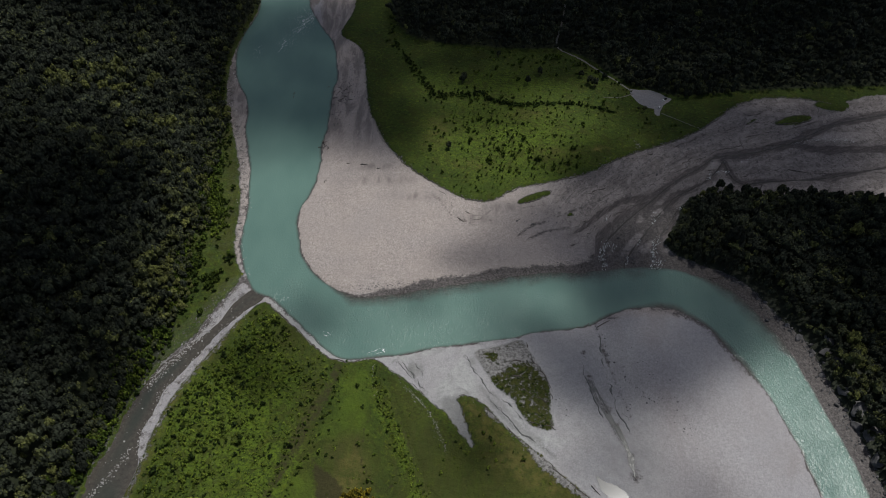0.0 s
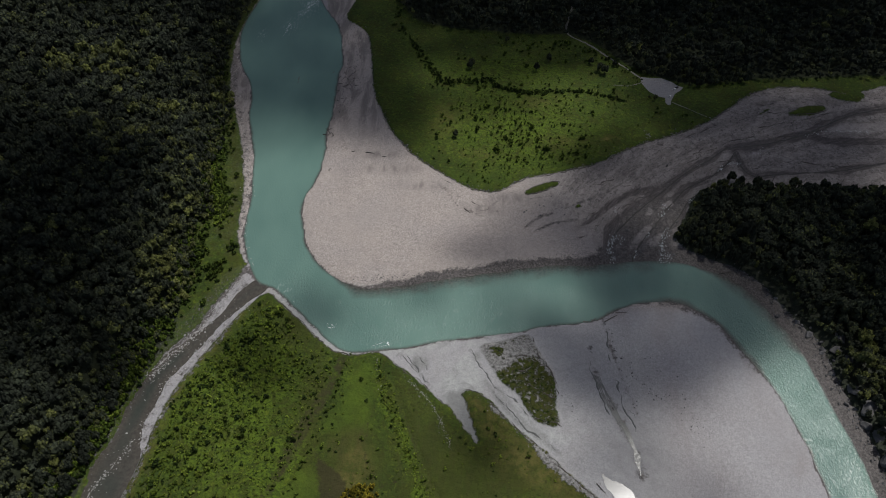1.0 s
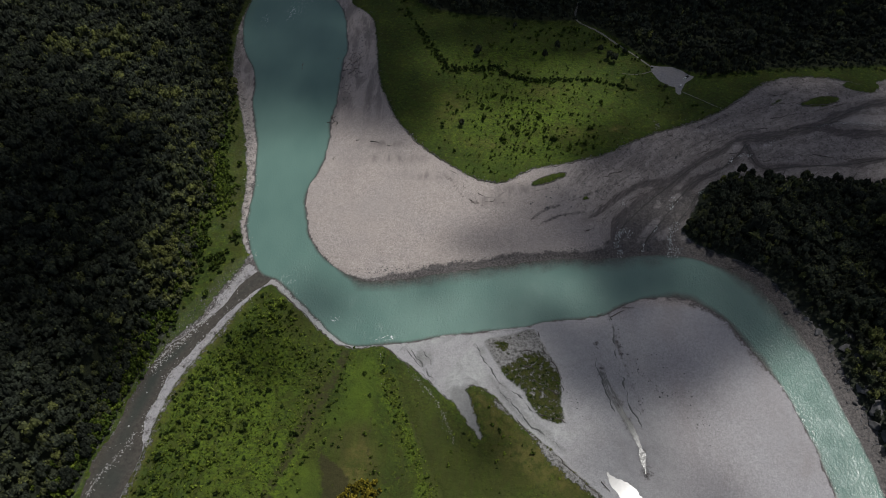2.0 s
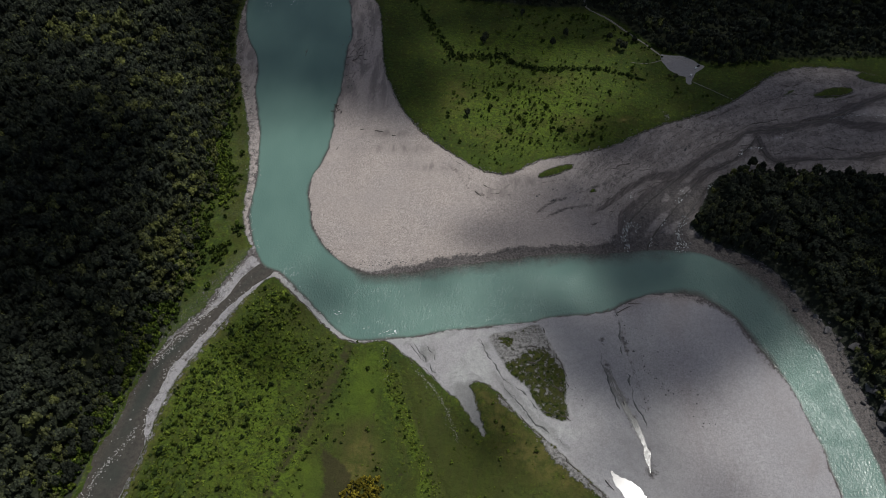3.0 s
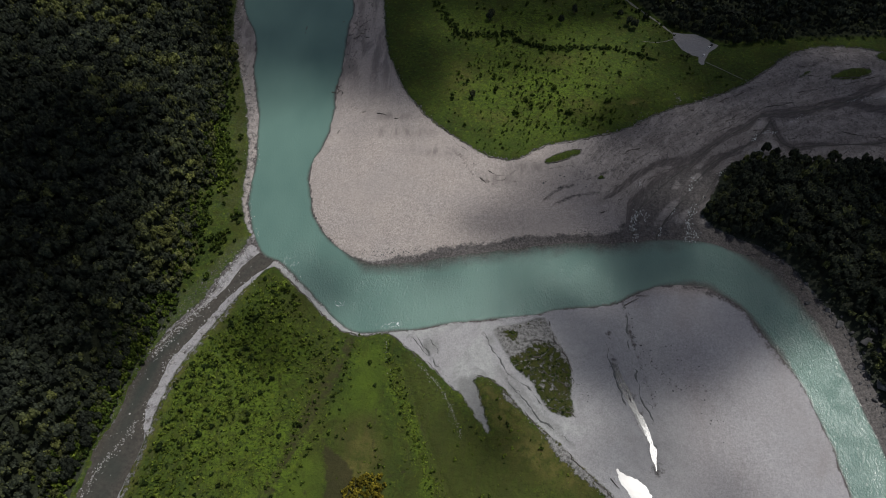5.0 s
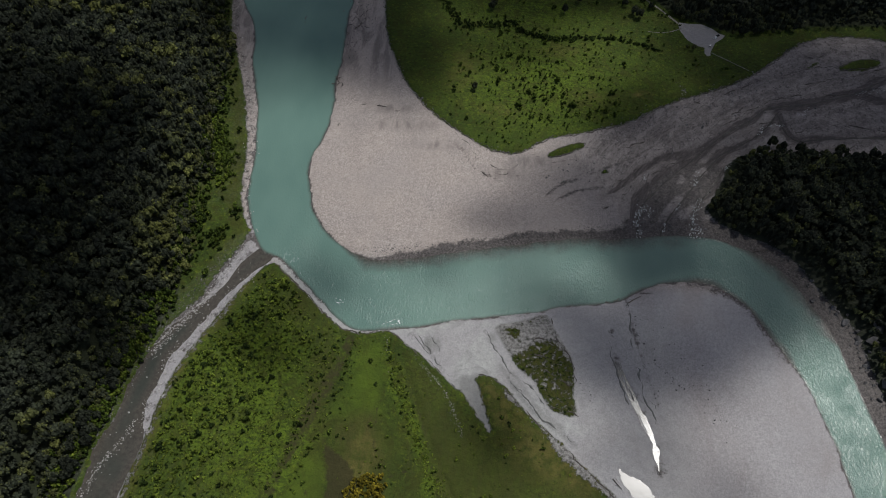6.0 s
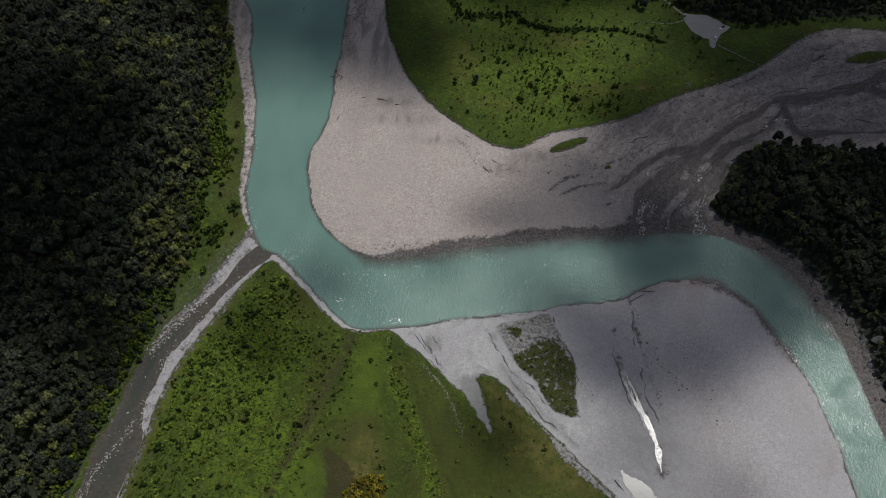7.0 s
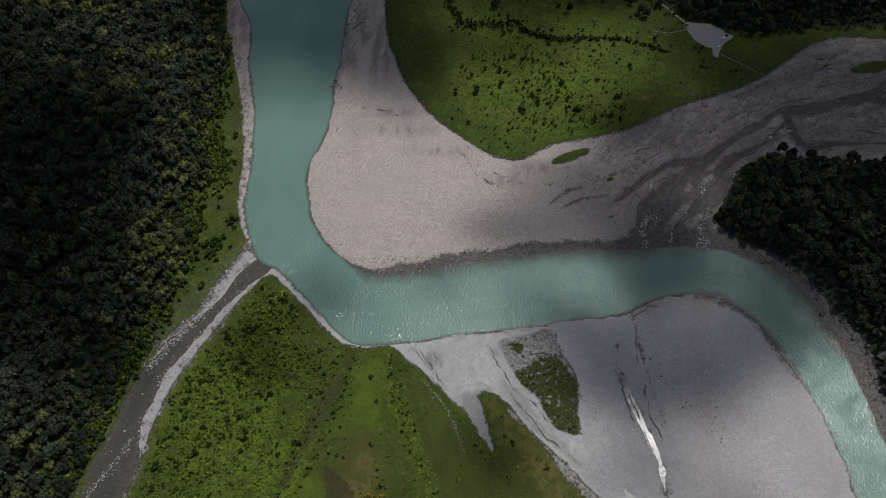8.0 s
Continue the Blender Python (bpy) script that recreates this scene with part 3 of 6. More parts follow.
def leaf_material(name, dark, mid, light, hue_noise=18):
    m = Nodes(name, Roughness=0.8)
    m.bsdf.inputs["Specular IOR Level"].default_value = 0.10
    # tint: leaf tone together with the light and shade painted onto the crowns
    tint = m.attr("tint")
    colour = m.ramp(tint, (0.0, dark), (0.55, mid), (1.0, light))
    patch = m.band(m.noise(hue_noise, 3, 0.6), 0.35, 0.7, 0.65, 1.25)
    colour = m.mix(1.0, colour, m.node("ShaderNodeCombineColor", 0, None, Red=patch, Green=patch, Blue=patch), "MULTIPLY")
    grain = m.band(m.noise(2.4, 4, 0.7), 0.34, 0.66, 0.6, 1.45)
    colour = m.mix(1.0, colour, m.node("ShaderNodeCombineColor", 0, None, Red=grain, Green=grain, Blue=grain), "MULTIPLY")
    m.set(Base_Color=colour, Normal=m.bump(m.noise(1.8, 3, 0.7), 0.9, 1.2))
    thin = m.node("ShaderNodeBsdfTranslucent", 0, None, Color=colour)
    out = m.tree.nodes["Material Output"]
    m.tree.links.new(m.node("ShaderNodeMixShader", 0, None, i0=0.22, i1=m.bsdf.outputs[0], i2=thin), out.inputs[0])
    return m.mat


def plain_material(name, low, high, size, rough=0.85, bump=0.4, dist=0.1, metal=0.0):
    m = Nodes(name, Roughness=rough, Metallic=metal)
    n = m.noise(size, 5, 0.7)
    shift = m.node("ShaderNodeObjectInfo", 5)
    colour = m.mix(m.band(n, 0.3, 0.7), low, high)
    grey = m.band(shift, 0, 1, 0.75, 1.2)
    colour = m.mix(1.0, colour, m.node("ShaderNodeCombineColor", 0, None, Red=grey, Green=grey, Blue=grey), "MULTIPLY")
    m.set(Base_Color=colour, Normal=m.bump(n, bump, dist))
    return m.mat


GROUND, RIVER_WATER, CREEK_WATER, PUDDLE = ground_material(), river_material(), clear_water_material(), still_water_material()
FOREST_LEAF = leaf_material("forest_leaves", (0.030, 0.036, 0.028), (0.055, 0.066, 0.043), (0.150, 0.164, 0.050))
BUSH_LEAF = leaf_material("shrub_leaves", (0.026, 0.044, 0.012), (0.072, 0.110, 0.018), (0.195, 0.255, 0.038))
GOLD_LEAF = leaf_material("autumn_leaves", (0.045, 0.042, 0.008), (0.15, 0.128, 0.016), (0.30, 0.25, 0.03), 5)
BARK = plain_material("bark", (0.05, 0.04, 0.03), (0.12, 0.10, 0.08), 0.6)
DRIFTWOOD = plain_material("driftwood", (0.06, 0.05, 0.045), (0.14, 0.125, 0.11), 0.5)
PALE_STONE = plain_material("pale_boulder_stone", (0.24, 0.236, 0.228), (0.44, 0.43, 0.415), 0.9)
DAMP_EARTH = plain_material("damp_earth", (0.035, 0.031, 0.028), (0.115, 0.102, 0.092), 1.1, 0.9, 0.6, 0.3)
RUNNEL = still_water_material("running_water", (0.055, 0.052, 0.048), 1.1, 0.9)
RIFFLE = still_water_material("shallow_riffle", (0.16, 0.165, 0.16), 1.4, 0.4)
TRACK_GRAVEL = plain_material("track_gravel", (0.10, 0.10, 0.085), (0.20, 0.195, 0.18), 1.2)
POND_WATER = still_water_material("pond_water", (0.12, 0.125, 0.12), 8.0, 0.14)
WET_SAND = plain_material("wet_sand", (0.085, 0.086, 0.083), (0.17, 0.172, 0.166), 1.4)
DARK_STONE = plain_material("dark_bedrock", (0.05, 0.05, 0.052), (0.16, 0.155, 0.155), 2.5, 0.8, 0.7, 0.5)


# ---------------------------------------------------------------- mesh helpers


def sheet(name, verts, faces, material, fields_=None, soft=True):
    """A mesh object out of arrays of corners and faces, with one float field per corner."""
    me = bpy.data.meshes.new(name)
    verts, faces = np.asarray(verts, np.float32), np.asarray(faces, np.int32)
    n, k = faces.shape
    me.vertices.add(len(verts))
    me.vertices.foreach_set("co", verts.ravel())
    me.loops.add(n * k)
    me.loops.foreach_set("vertex_index", faces.ravel())
    me.polygons.add(n)
    me.polygons.foreach_set("loop_start", np.arange(0, n * k, k, dtype=np.int32))
    me.polygons.foreach_set("loop_total", np.full(n, k, np.int32))
    me.polygons.foreach_set("use_smooth", np.full(n, soft, bool))
    for key, values in (fields_ or {}).items():
        me.attributes.new(key, "FLOAT", "POINT").data.foreach_set("value", np.asarray(values, np.float32).ravel())
    me.update(calc_edges=True)
    me.materials.append(material)
    return me


def grid_faces(rows, cols, keep=None):
    i = np.arange(rows * cols).reshape(rows, cols)
    f = np.stack([i[:-1, :-1], i[:-1, 1:], i[1:, 1:], i[1:, :-1]], -1).reshape(-1, 4)
    return f if keep is None else f[keep.ravel()[f].any(1)]


def packed(verts, faces, values):
    """Only the corners that the faces use."""
    used, back = np.unique(faces, return_inverse=True)
    return verts[used], back.reshape(faces.shape), {k: v.ravel()[used] for k, v in values.items()}


def part(name, bm, material, parent, label="", at=None):
    me = bpy.data.meshes.new(name)
    bm.to_mesh(me)
    bm.free()
    me.materials.append(material)
    ob = new(name, me)
    ob.parent = parent
    if at is not None:
        ob.matrix_basis = at
    return tagged(ob, label)


def ground_z(x, y):
    """The ground's height, from its grid."""
    x, y = np.asarray(x, float), np.asarray(y, float)
    i = np.clip(np.searchsorted(GX, x) - 1, 0, len(GX) - 2)
    j = np.clip(np.searchsorted(GY, y) - 1, 0, len(GY) - 2)
    u, v = (x - GX[i]) / (GX[i + 1] - GX[i]), (y - GY[j]) / (GY[j + 1] - GY[j])
    z = F["z"]
    return (z[j, i] * (1 - u) + z[j, i + 1] * u) * (1 - v) + (z[j + 1, i] * (1 - u) + z[j + 1, i + 1] * u) * v


# ---------------------------------------------------------------- ground


def spots(X, Y, rows):
    """Soft round patches: x, y, radius along x, radius along y."""
    return np.clip(sum(np.exp(-(((X - x) / rx) ** 2 + ((Y - y) / ry) ** 2)) for x, y, rx, ry in rows), 0, 1)


def build_ground():
    wobble = 5 * fractal(X, Y, 30, 51)
    river_out = -F["river"]
    # damp margins: a band along the big bar's southern rim, the stream bed and the fan's runs
    rim = smooth(15, 3, river_out + 0.8 * wobble) * smooth(-95, -50, X) * smooth(345, 355, Y) * smooth(225, 180, X) * smooth(470, 430, Y)
    margin = 0.5 * smooth(11, 3, river_out + 0.4 * wobble) * smooth(150, 195, X) * smooth(262, 250, X) * smooth(262, 285, Y) * smooth(356, 350, Y)
    thin = (0.75 + 0.45 * lattice(X, Y, 9, 71)) * smooth(2.4, 0.6, river_out)
    bed = np.maximum(0.55 * smooth(11, 2, F["stream"] + 1.2 * wobble), 0.42 * smooth(5.5, 1.5, F["stream"])) * smooth(300, 270, Y)
    bed = np.maximum(bed, 0.5 * smooth(5, 1, line_gap([(130, 330), (133, 305), (138, 275), (147, 238)], X, Y) + 0.4 * np.abs(wobble)))
    bed = np.maximum(bed, 0.45 * smooth(8, 1, line_gap([(117, 300), (119, 280), (122, 265)], X, Y) + np.abs(wobble))) + 0.3 * smooth(-7, 0, F["pond"])
    gullies = np.minimum.reduce([line_gap(p, X, Y) for p in (
        [(-36, 512), (-14, 488), (2, 468), (10, 456), (17, 446), (24, 447)], [(20, 462), (28, 452), (40, 452), (46, 458)], [(17, 446), (30, 440), (46, 446)],
        [(-30, 496), (-4, 472), (8, 452)], [(70, 425), (84, 440), (106, 452)], [(60, 470), (78, 462), (112, 470), (140, 480)])])
    wash = np.minimum.reduce([line_gap(p, X, Y) for p in (
        [(-33, 292), (-22, 276), (-13, 263), (-8, 253), (-2, 246)], [(-37, 291), (-27, 280), (-18, 266), (-11, 254)], [(-42, 289), (-39, 293), (-35, 290), (-38, 286)], [(-24, 290), (-20, 284), (-15, 282), (-17, 276)],
        [(18, 296), (23, 286), (30, 277), (36, 264), (46, 255), (53, 252), (59, 244), (64, 233)], [(15, 300), (20, 291), (26, 282)], [(36, 258), (46, 244), (56, 231), (70, 220), (84, 210)],
        [(-55, 296), (-32, 298), (-9, 303), (19, 306), (61, 312)])])
    ridges = np.minimum.reduce([line_gap(p, X, Y) for p in (
        [(72, 428), (85, 439), (99, 444)], [(79, 422), (98, 432), (120, 436)], [(334, 603), (343, 601), (354, 608)], [(205, 505), (230, 520), (262, 541)], [(110, 450), (150, 470), (185, 495)])])
    cuts = np.maximum(0.22 * smooth(4.0, 0.5, gullies + 0.1 * np.abs(wobble)), 0.10 * smooth(4.0, 0.5, wash + 0.3 * np.abs(wobble)))
    cuts = np.maximum(cuts, 0.55 * smooth(5.0, 0.5, ridges + 0.35 * np.abs(wobble)))
    fan = smooth(95, 185, X + 0.5 * (Y - 400) + 2 * wobble) * smooth(374, 392, Y) * smooth(10, -2, F["green"])
    run, beside = flow([(700, 640), (520, 600), (431, 578), (360, 555), (300, 530), (250, 495), (212, 462), (185, 432), (170, 408), (166, 370)], X, Y)
    lower = smooth(34, 4, river_out) * smooth(110, 145, X) * smooth(245, 215, X) * smooth(380, 386, Y) * 0.9
    flood = 0.65 * smooth(60, 25, line_gap([(300, 520), (380, 545), (600, 555)], X, Y)) * smooth(230, 300, X)
    stony = 0.46 * smooth(-18, -5, F["west"]) * (F["west"] < 3) * smooth(-2, -6, F["river"]) * smooth(392, 380, Y)
    eastern = 0.9 * smooth(-36, -24, F["east"]) * smooth(186, 200, X) * smooth(402, 394, Y) * smooth(-1.5, 0, river_out)
    western = 0.46 * smooth(-14, -4, F["west"]) * smooth(372, 400, Y) * smooth(0.5, 3, river_out)
    right_bank = 0.34 * smooth(-14, -8, F["south"]) * smooth(-145, -160, X) * smooth(-0.5, -2, F["creek"])
    creek_side = smooth(-0.3, -1.5, F["creek"]) * smooth(-26, -20, F["creek"]) * smooth(-150, -165, X) * smooth(384, 374, Y)
    stony = np.maximum(stony, creek_side * (0.34 + 0.30 * lattice(X, Y, 5, 73) + 0.40 * smooth(-6, -2, F["west"])))
    stony = np.maximum.reduce([stony, eastern, western, right_bank])
    mouth = 0.72 * smooth(-7, 7, inside_gap([(142, 383), (148, 425), (180, 458), (215, 470), (232, 462), (222, 440), (205, 420), (210, 395), (203, 381)], X, Y, 1)) * (1 - 0.5 * smooth(-1, 1.5, F["lens"]))
    damp = np.clip(np.maximum.reduce([rim, mouth, margin, stony, thin, bed, cuts, lower, 0.6 * flood * (0.6 + 0.4 * lattice(X, Y, 14, 77))]), 0, 1.5)
    warm = smooth(330, 345, Y) * smooth(-165, -145, X) * (1 - 0.45 * fan) + 0.9 * smooth(380, 400, Y) * smooth(-165, -180, X) + 0.22 * spots(X, Y, [(185, 205, 45, 60), (160, 250, 25, 40)])
    sand = np.maximum.reduce([1.0 * smooth(-3, 4, inside_gap([(-7, 269), (4, 281), (17, 297), (23, 284), (30, 272), (33, 262), (23, 254), (15, 253), (9, 248), (0, 246), (-5, 251)], X, Y, 1)), spots(X, Y, [ (52, 240, 20, 12), (70, 222, 30, 9), (-35, 293, 22, 4), (36, 300, 30, 4)]),
                              0.35 * smooth(0, 20, 100 - np.abs(X - 75)) * smooth(330, 300, Y),
                              smooth(9, 3, river_out) * smooth(5, -2, X) * smooth(365, 345, Y) * smooth(-170, -150, X)])
    upper = np.minimum.reduce([line_gap(p, X, Y) for p in ([(-114, 740), (-106, 690), (-99, 650), (-95, 615), (-80, 585)], [(-122, 710), (-117, 665), (-119, 640)], [(-108, 660), (-108, 625), (-116, 600)], [(-124, 580), (-122, 545)])])
    scar = np.minimum.reduce([gullies, ridges, upper]).clip(0, 20)
    wash = wash.clip(0, 20)
    streaks = smooth(4.5, 0.5, np.minimum(line_gap([(30, 268), (40, 252), (51, 236), (66, 223), (84, 209)], X, Y), line_gap([(40, 262), (50, 246), (60, 232), (74, 222)], X, Y)) + 0.25 * np.abs(wobble))
    silt = np.clip(spots(X, Y, [(-19, 283, 5, 8), (-26, 284, 3, 8), (24, 290, 4, 5)]) + 0.75 * streaks + 0.9 * smooth(-5, 2, inside_gap(FINGER, X, Y)), 0, 1)
    calm = spots(X, Y, [(-68, 262, 10, 25), (-68, 228, 13, 30), (-60, 190, 20, 22), (20, 485, 50, 12)])
    dry = spots(X, Y, [(-72, 186, 12, 8), (95, 200, 16, 14), (165, 545, 9, 4)])
    dry = np.maximum(dry, 0.4 * spots(X, Y, [(-8, 570, 14, 26), (30, 520, 20, 8), (96, 600, 30, 8), (120, 540, 22, 10)]))
    dry = np.maximum(dry, 0.6 * spots(X, Y, [(18, 246, 10, 10), (36, 232, 16, 13), (58, 206, 20, 14), (82, 190, 20, 14), (-66, 200, 10, 14)]))
    dry = np.maximum(dry, 0.5 * smooth(11, 2, F["south"]) * (F["south"] > 0) * smooth(-165, -180, X))
    bare = np.maximum(smooth(-1, 2, F["island"]) * (1 - 0.95 * spots(X, Y, [(64, 278, 11, 15), (74, 255, 10, 16), (66, 246, 8, 8), (45, 296, 5, 4), (56, 264, 7, 8)])), np.maximum(0.95 * smooth(20, 40, X), 0.6 * smooth(-165, -180, X)) * smooth(11, 1, F["south"] + 1.2 * wobble * (X > 0)) * (F["south"] > 0))
    bare = np.maximum(bare, 0.3 * smooth(3.0, 0.5, line_gap([(-38, 276), (-22, 254), (-10, 235), (-2, 212)], X, Y) + 0.3 * wobble))
    dull = np.maximum.reduce([smooth(0, 2, F["island"]), 0.5 * smooth(2, 10, F["south"]) * smooth(-55, -25, X),
                              0.8 * spots(X, Y, [(-70, 195, 26, 26), (-105, 235, 8, 50), (-128, 312, 18, 18)]), 0.6 * smooth(0, 6, F["west"]) * smooth(330, 380, Y) * smooth(16, 8, F["west"])])
    lush = np.clip(spots(X, Y, [(75, 560, 85, 65), (-165, 235, 40, 60), (-140, 270, 22, 20), (-72, 262, 11, 24), (-70, 235, 14, 18), (-125, 190, 30, 30), (-180, 240, 30, 45), (-110, 180, 12, 14), (60, 660, 80, 22)]), 0, 1)
    zone = lambda p, soft=4.0: smooth(-soft, soft, inside_gap(p, X, Y, 1) + 0.5 * wobble)
    turf = np.maximum.reduce([zone(p, 5.0) for p in TURF])
    bare = np.maximum(np.where(F["island"] > -3, 0.86 * (1 - turf), 0), np.where(F["island"] > -3, 0.42, bare))
    spring = np.maximum(zone([(-72, 280), (-80, 255), (-91, 237), (-99, 222), (-85, 220), (-71, 225), (-61, 239), (-59, 253), (-64, 276)], 5),
                        zone([(-122, 158), (-115, 180), (-108, 197), (-98, 202), (-92, 188), (-91, 158)], 4))
    olive = zone([(-97, 217), (-59, 232), (-58, 200), (-50, 184), (-42, 150), (-64, 150), (-68, 182), (-84, 196)], 6)
    shade = 0.85 * zone([(-39, 248), (-28, 228), (-10, 250), (2, 212), (14, 214), (24, 200), (60, 205), (40, 150), (-5, 150), (-16, 188)], 8)
    band = smooth(8, 3, line_gap([(-64, 278), (-50, 250), (-40, 232), (-29, 210), (-22, 189), (-18, 160)], X, Y) + 0.6 * wobble)
    dark_line = np.minimum.reduce([line_gap(p, X, Y) for p in ([(-39, 248), (-28, 226), (-23, 209), (-17, 189), (-9, 160)], [(-109, 188), (-105, 174), (-101, 158)],
                                   [(-55, 243), (-60, 229), (-60, 203), (-51, 188)], [(-52, 191), (-46, 182), (-34, 187)], [(-99, 214), (-90, 198)])])
    bog = zone([(-100, 213), (-92, 202), (-82, 195), (-71, 182), (-66, 172), (-66, 150), (-90, 150), (-90, 181), (-95, 196)], 5) * 1.3
    bog = np.maximum.reduce([bog, 0.55 * smooth(2.6, 0.6, dark_line + 0.25 * np.abs(wobble)), 0.35 * spots(X, Y, [(-42, 211, 3, 6), (-54, 190, 4, 6), (-58, 216, 5, 8)]),
                             0.6 * smooth(7.0, 2.5, line_gap([(-85, 286), (-88, 271), (-96, 253), (-107, 231), (-115, 210), (-123, 188), (-133, 160)], X, Y) + 0.4 * wobble)])
    calm = np.maximum.reduce([calm, 0.9 * spring, 0.8 * olive, 0.8 * shade])
    lush = np.clip(np.maximum.reduce([lush * (1 - olive) * (1 - shade), 0.6 * spring, 0.8 * band]), 0, 1)
    dull = np.maximum.reduce([dull * (1 - band), 0.8 * olive, 0.7 * shade * (1 - band)])
    bare = np.maximum(bare, 0.5 * spots(X, Y, [(168, 533, 7, 2.4), (206, 551, 4, 7), (201, 560, 5, 3)]))
    mud = smooth(515, 600, Y) * smooth(-60, -75, X) + 0.9 * spots(X, Y, [(-112, 600, 9, 15), (-100, 575, 8, 10), (-60, 500, 34, 7), (-20, 478, 26, 6), (60, 462, 26, 8), (-70, 520, 22, 6), (30, 448, 18, 7)])
    values = {"mud": np.clip(mud, 0, 1), "green": np.clip(F["green"], -30, 30), "wood": np.clip(np.maximum(F["wood"], F["east_wood"] + 9 * smooth(480, 470, Y)), -30, 30) + 12 * smooth(340, 310, Y) * smooth(-212, -230, X) * smooth(-1, -3, F["creek"]) * (F["west"] > -2), "damp": damp, "warm": np.clip(warm, 0, 1),
              "sand": np.clip(sand, 0, 1), "fan": fan * (1 - 0.45 * smooth(-1, 1.5, F["lens"])), "chan": np.clip(F["chan"], -20, 20), "calm": calm, "scar": scar, "wash": wash, "silt": silt, "run": run, "beside": beside, "bog": bog, "dry": dry, "bare": bare, "dull": dull, "lush": lush,
              "path": np.minimum(F["track"] + 3.0, -F["lot"]).clip(-5, 5)}
    verts = np.stack([X, Y, F["z"]], -1).reshape(-1, 3)
    ob = new("ground", sheet("ground", verts, grid_faces(*X.shape), GROUND, values))
    tagged(ob, "valley floor of pale gravel bars, grassy flats and wooded slopes", "ground", kind="structure")


def build_water():
    verts = np.stack([X, Y, np.zeros_like(X)], -1).reshape(-1, 3)
    foam = np.maximum(0.8 * spots(X, Y, [(-176, 790, 14, 26), (-193, 740, 8, 14), (-225, 720, 4, 10)]), 0.45 * spots(X, Y, [(-98, 317, 5, 4), (-56, 300, 9, 3), (-143, 353, 8, 10)]))
    race = 0.35 + 0.65 * spots(X, Y, [(-40, 325, 90, 35), (60, 345, 90, 40), (285, 230, 40, 90), (255, 325, 40, 45), (180, 370, 60, 20), (-140, 355, 25, 40)]) - 0.2 * smooth(430, 560, Y)
    rim = smooth(-112, -80, X) * smooth(225, 180, X) * smooth(332, 346, Y) * smooth(400, 380, Y) * smooth(0, 12, Y - 322 - 0.16 * (X + 60))
    rim = np.maximum(rim, smooth(215, 245, X) * smooth(285, 305, Y) * smooth(-14, 0, X - 240 + 0.72 * (Y - 355)))
    rim = np.maximum(rim, 0.8 * smooth(150, 190, X) * smooth(262, 252, X) * smooth(260, 285, Y) * smooth(10, -4, X - 228 + 0.75 * (Y - 325)))
    values = {"depth": F["river"] * (1 - 0.78 * rim) - 0.8 * rim, "foam": foam, "rough": race}
    v, f, a = packed(verts, grid_faces(*X.shape, F["river"] > -4), values)
    tagged(new("river", sheet("river", v, f, RIVER_WATER, a)), "milky turquoise glacial river with small ripples", "river", kind="structure")
    verts[:, 2] = (0.10 - 0.25 * smooth(-5, 3, F["river"])).ravel()
    v, f, a = packed(verts, grid_faces(*X.shape, (F["creek"] > -3) & (F["river"] < 8)), {"depth": smooth(2, 9, F["creek"])})
    tagged(new("creek", sheet("creek", v, f, CREEK_WATER, a)), "shallow clear side creek over a grey-brown stony bed", "creek", kind="structure")


build_ground()
build_water()


def strip(name, line, width, z, material, label, rough=0.3):
    """A ribbon of water along a line, with uneven rims."""
    p = rounded(line, 2, False)
    seg = np.r_[0, np.cumsum(np.hypot(*np.diff(p, axis=0).T))]
    s = np.arange(0, seg[-1], 1.5)
    c = np.stack([np.interp(s, seg, p[:, 0]), np.interp(s, seg, p[:, 1])], 1)
    way = np.gradient(c, axis=0)
    side = np.stack([-way[:, 1], way[:, 0]], 1) / np.hypot(*way.T)[:, None]
    half = np.interp(s / seg[-1], np.linspace(0, 1, len(width)), width)
    a = half * (1 + rough * lattice(s, s * 0, 5, 5)) + 0.3 * lattice(s, s * 0, 2.2, 6)
    b = half * (1 + rough * lattice(s, s * 0 + 40, 5, 5)) + 0.3 * lattice(s, s * 0 + 9, 2.2, 6)
    v = np.concatenate([c + side * np.maximum(a, 0.1)[:, None], c - side * np.maximum(b, 0.1)[:, None]])
    zs = ground_z(c[:, 0], c[:, 1]) + z
    zs = np.convolve(np.pad(zs, 3, "edge"), np.ones(7) / 7, "valid")
    n = len(s)
    i = np.arange(n - 1)
    f = np.stack([i, i + n, i + n + 1, i + 1], 1)
    ob = new(name, sheet(name, np.c_[v, np.r_[zs, zs]], f, material))
    return tagged(ob, label, "water", kind="structure")


# ---------------------------------------------------------------- woods


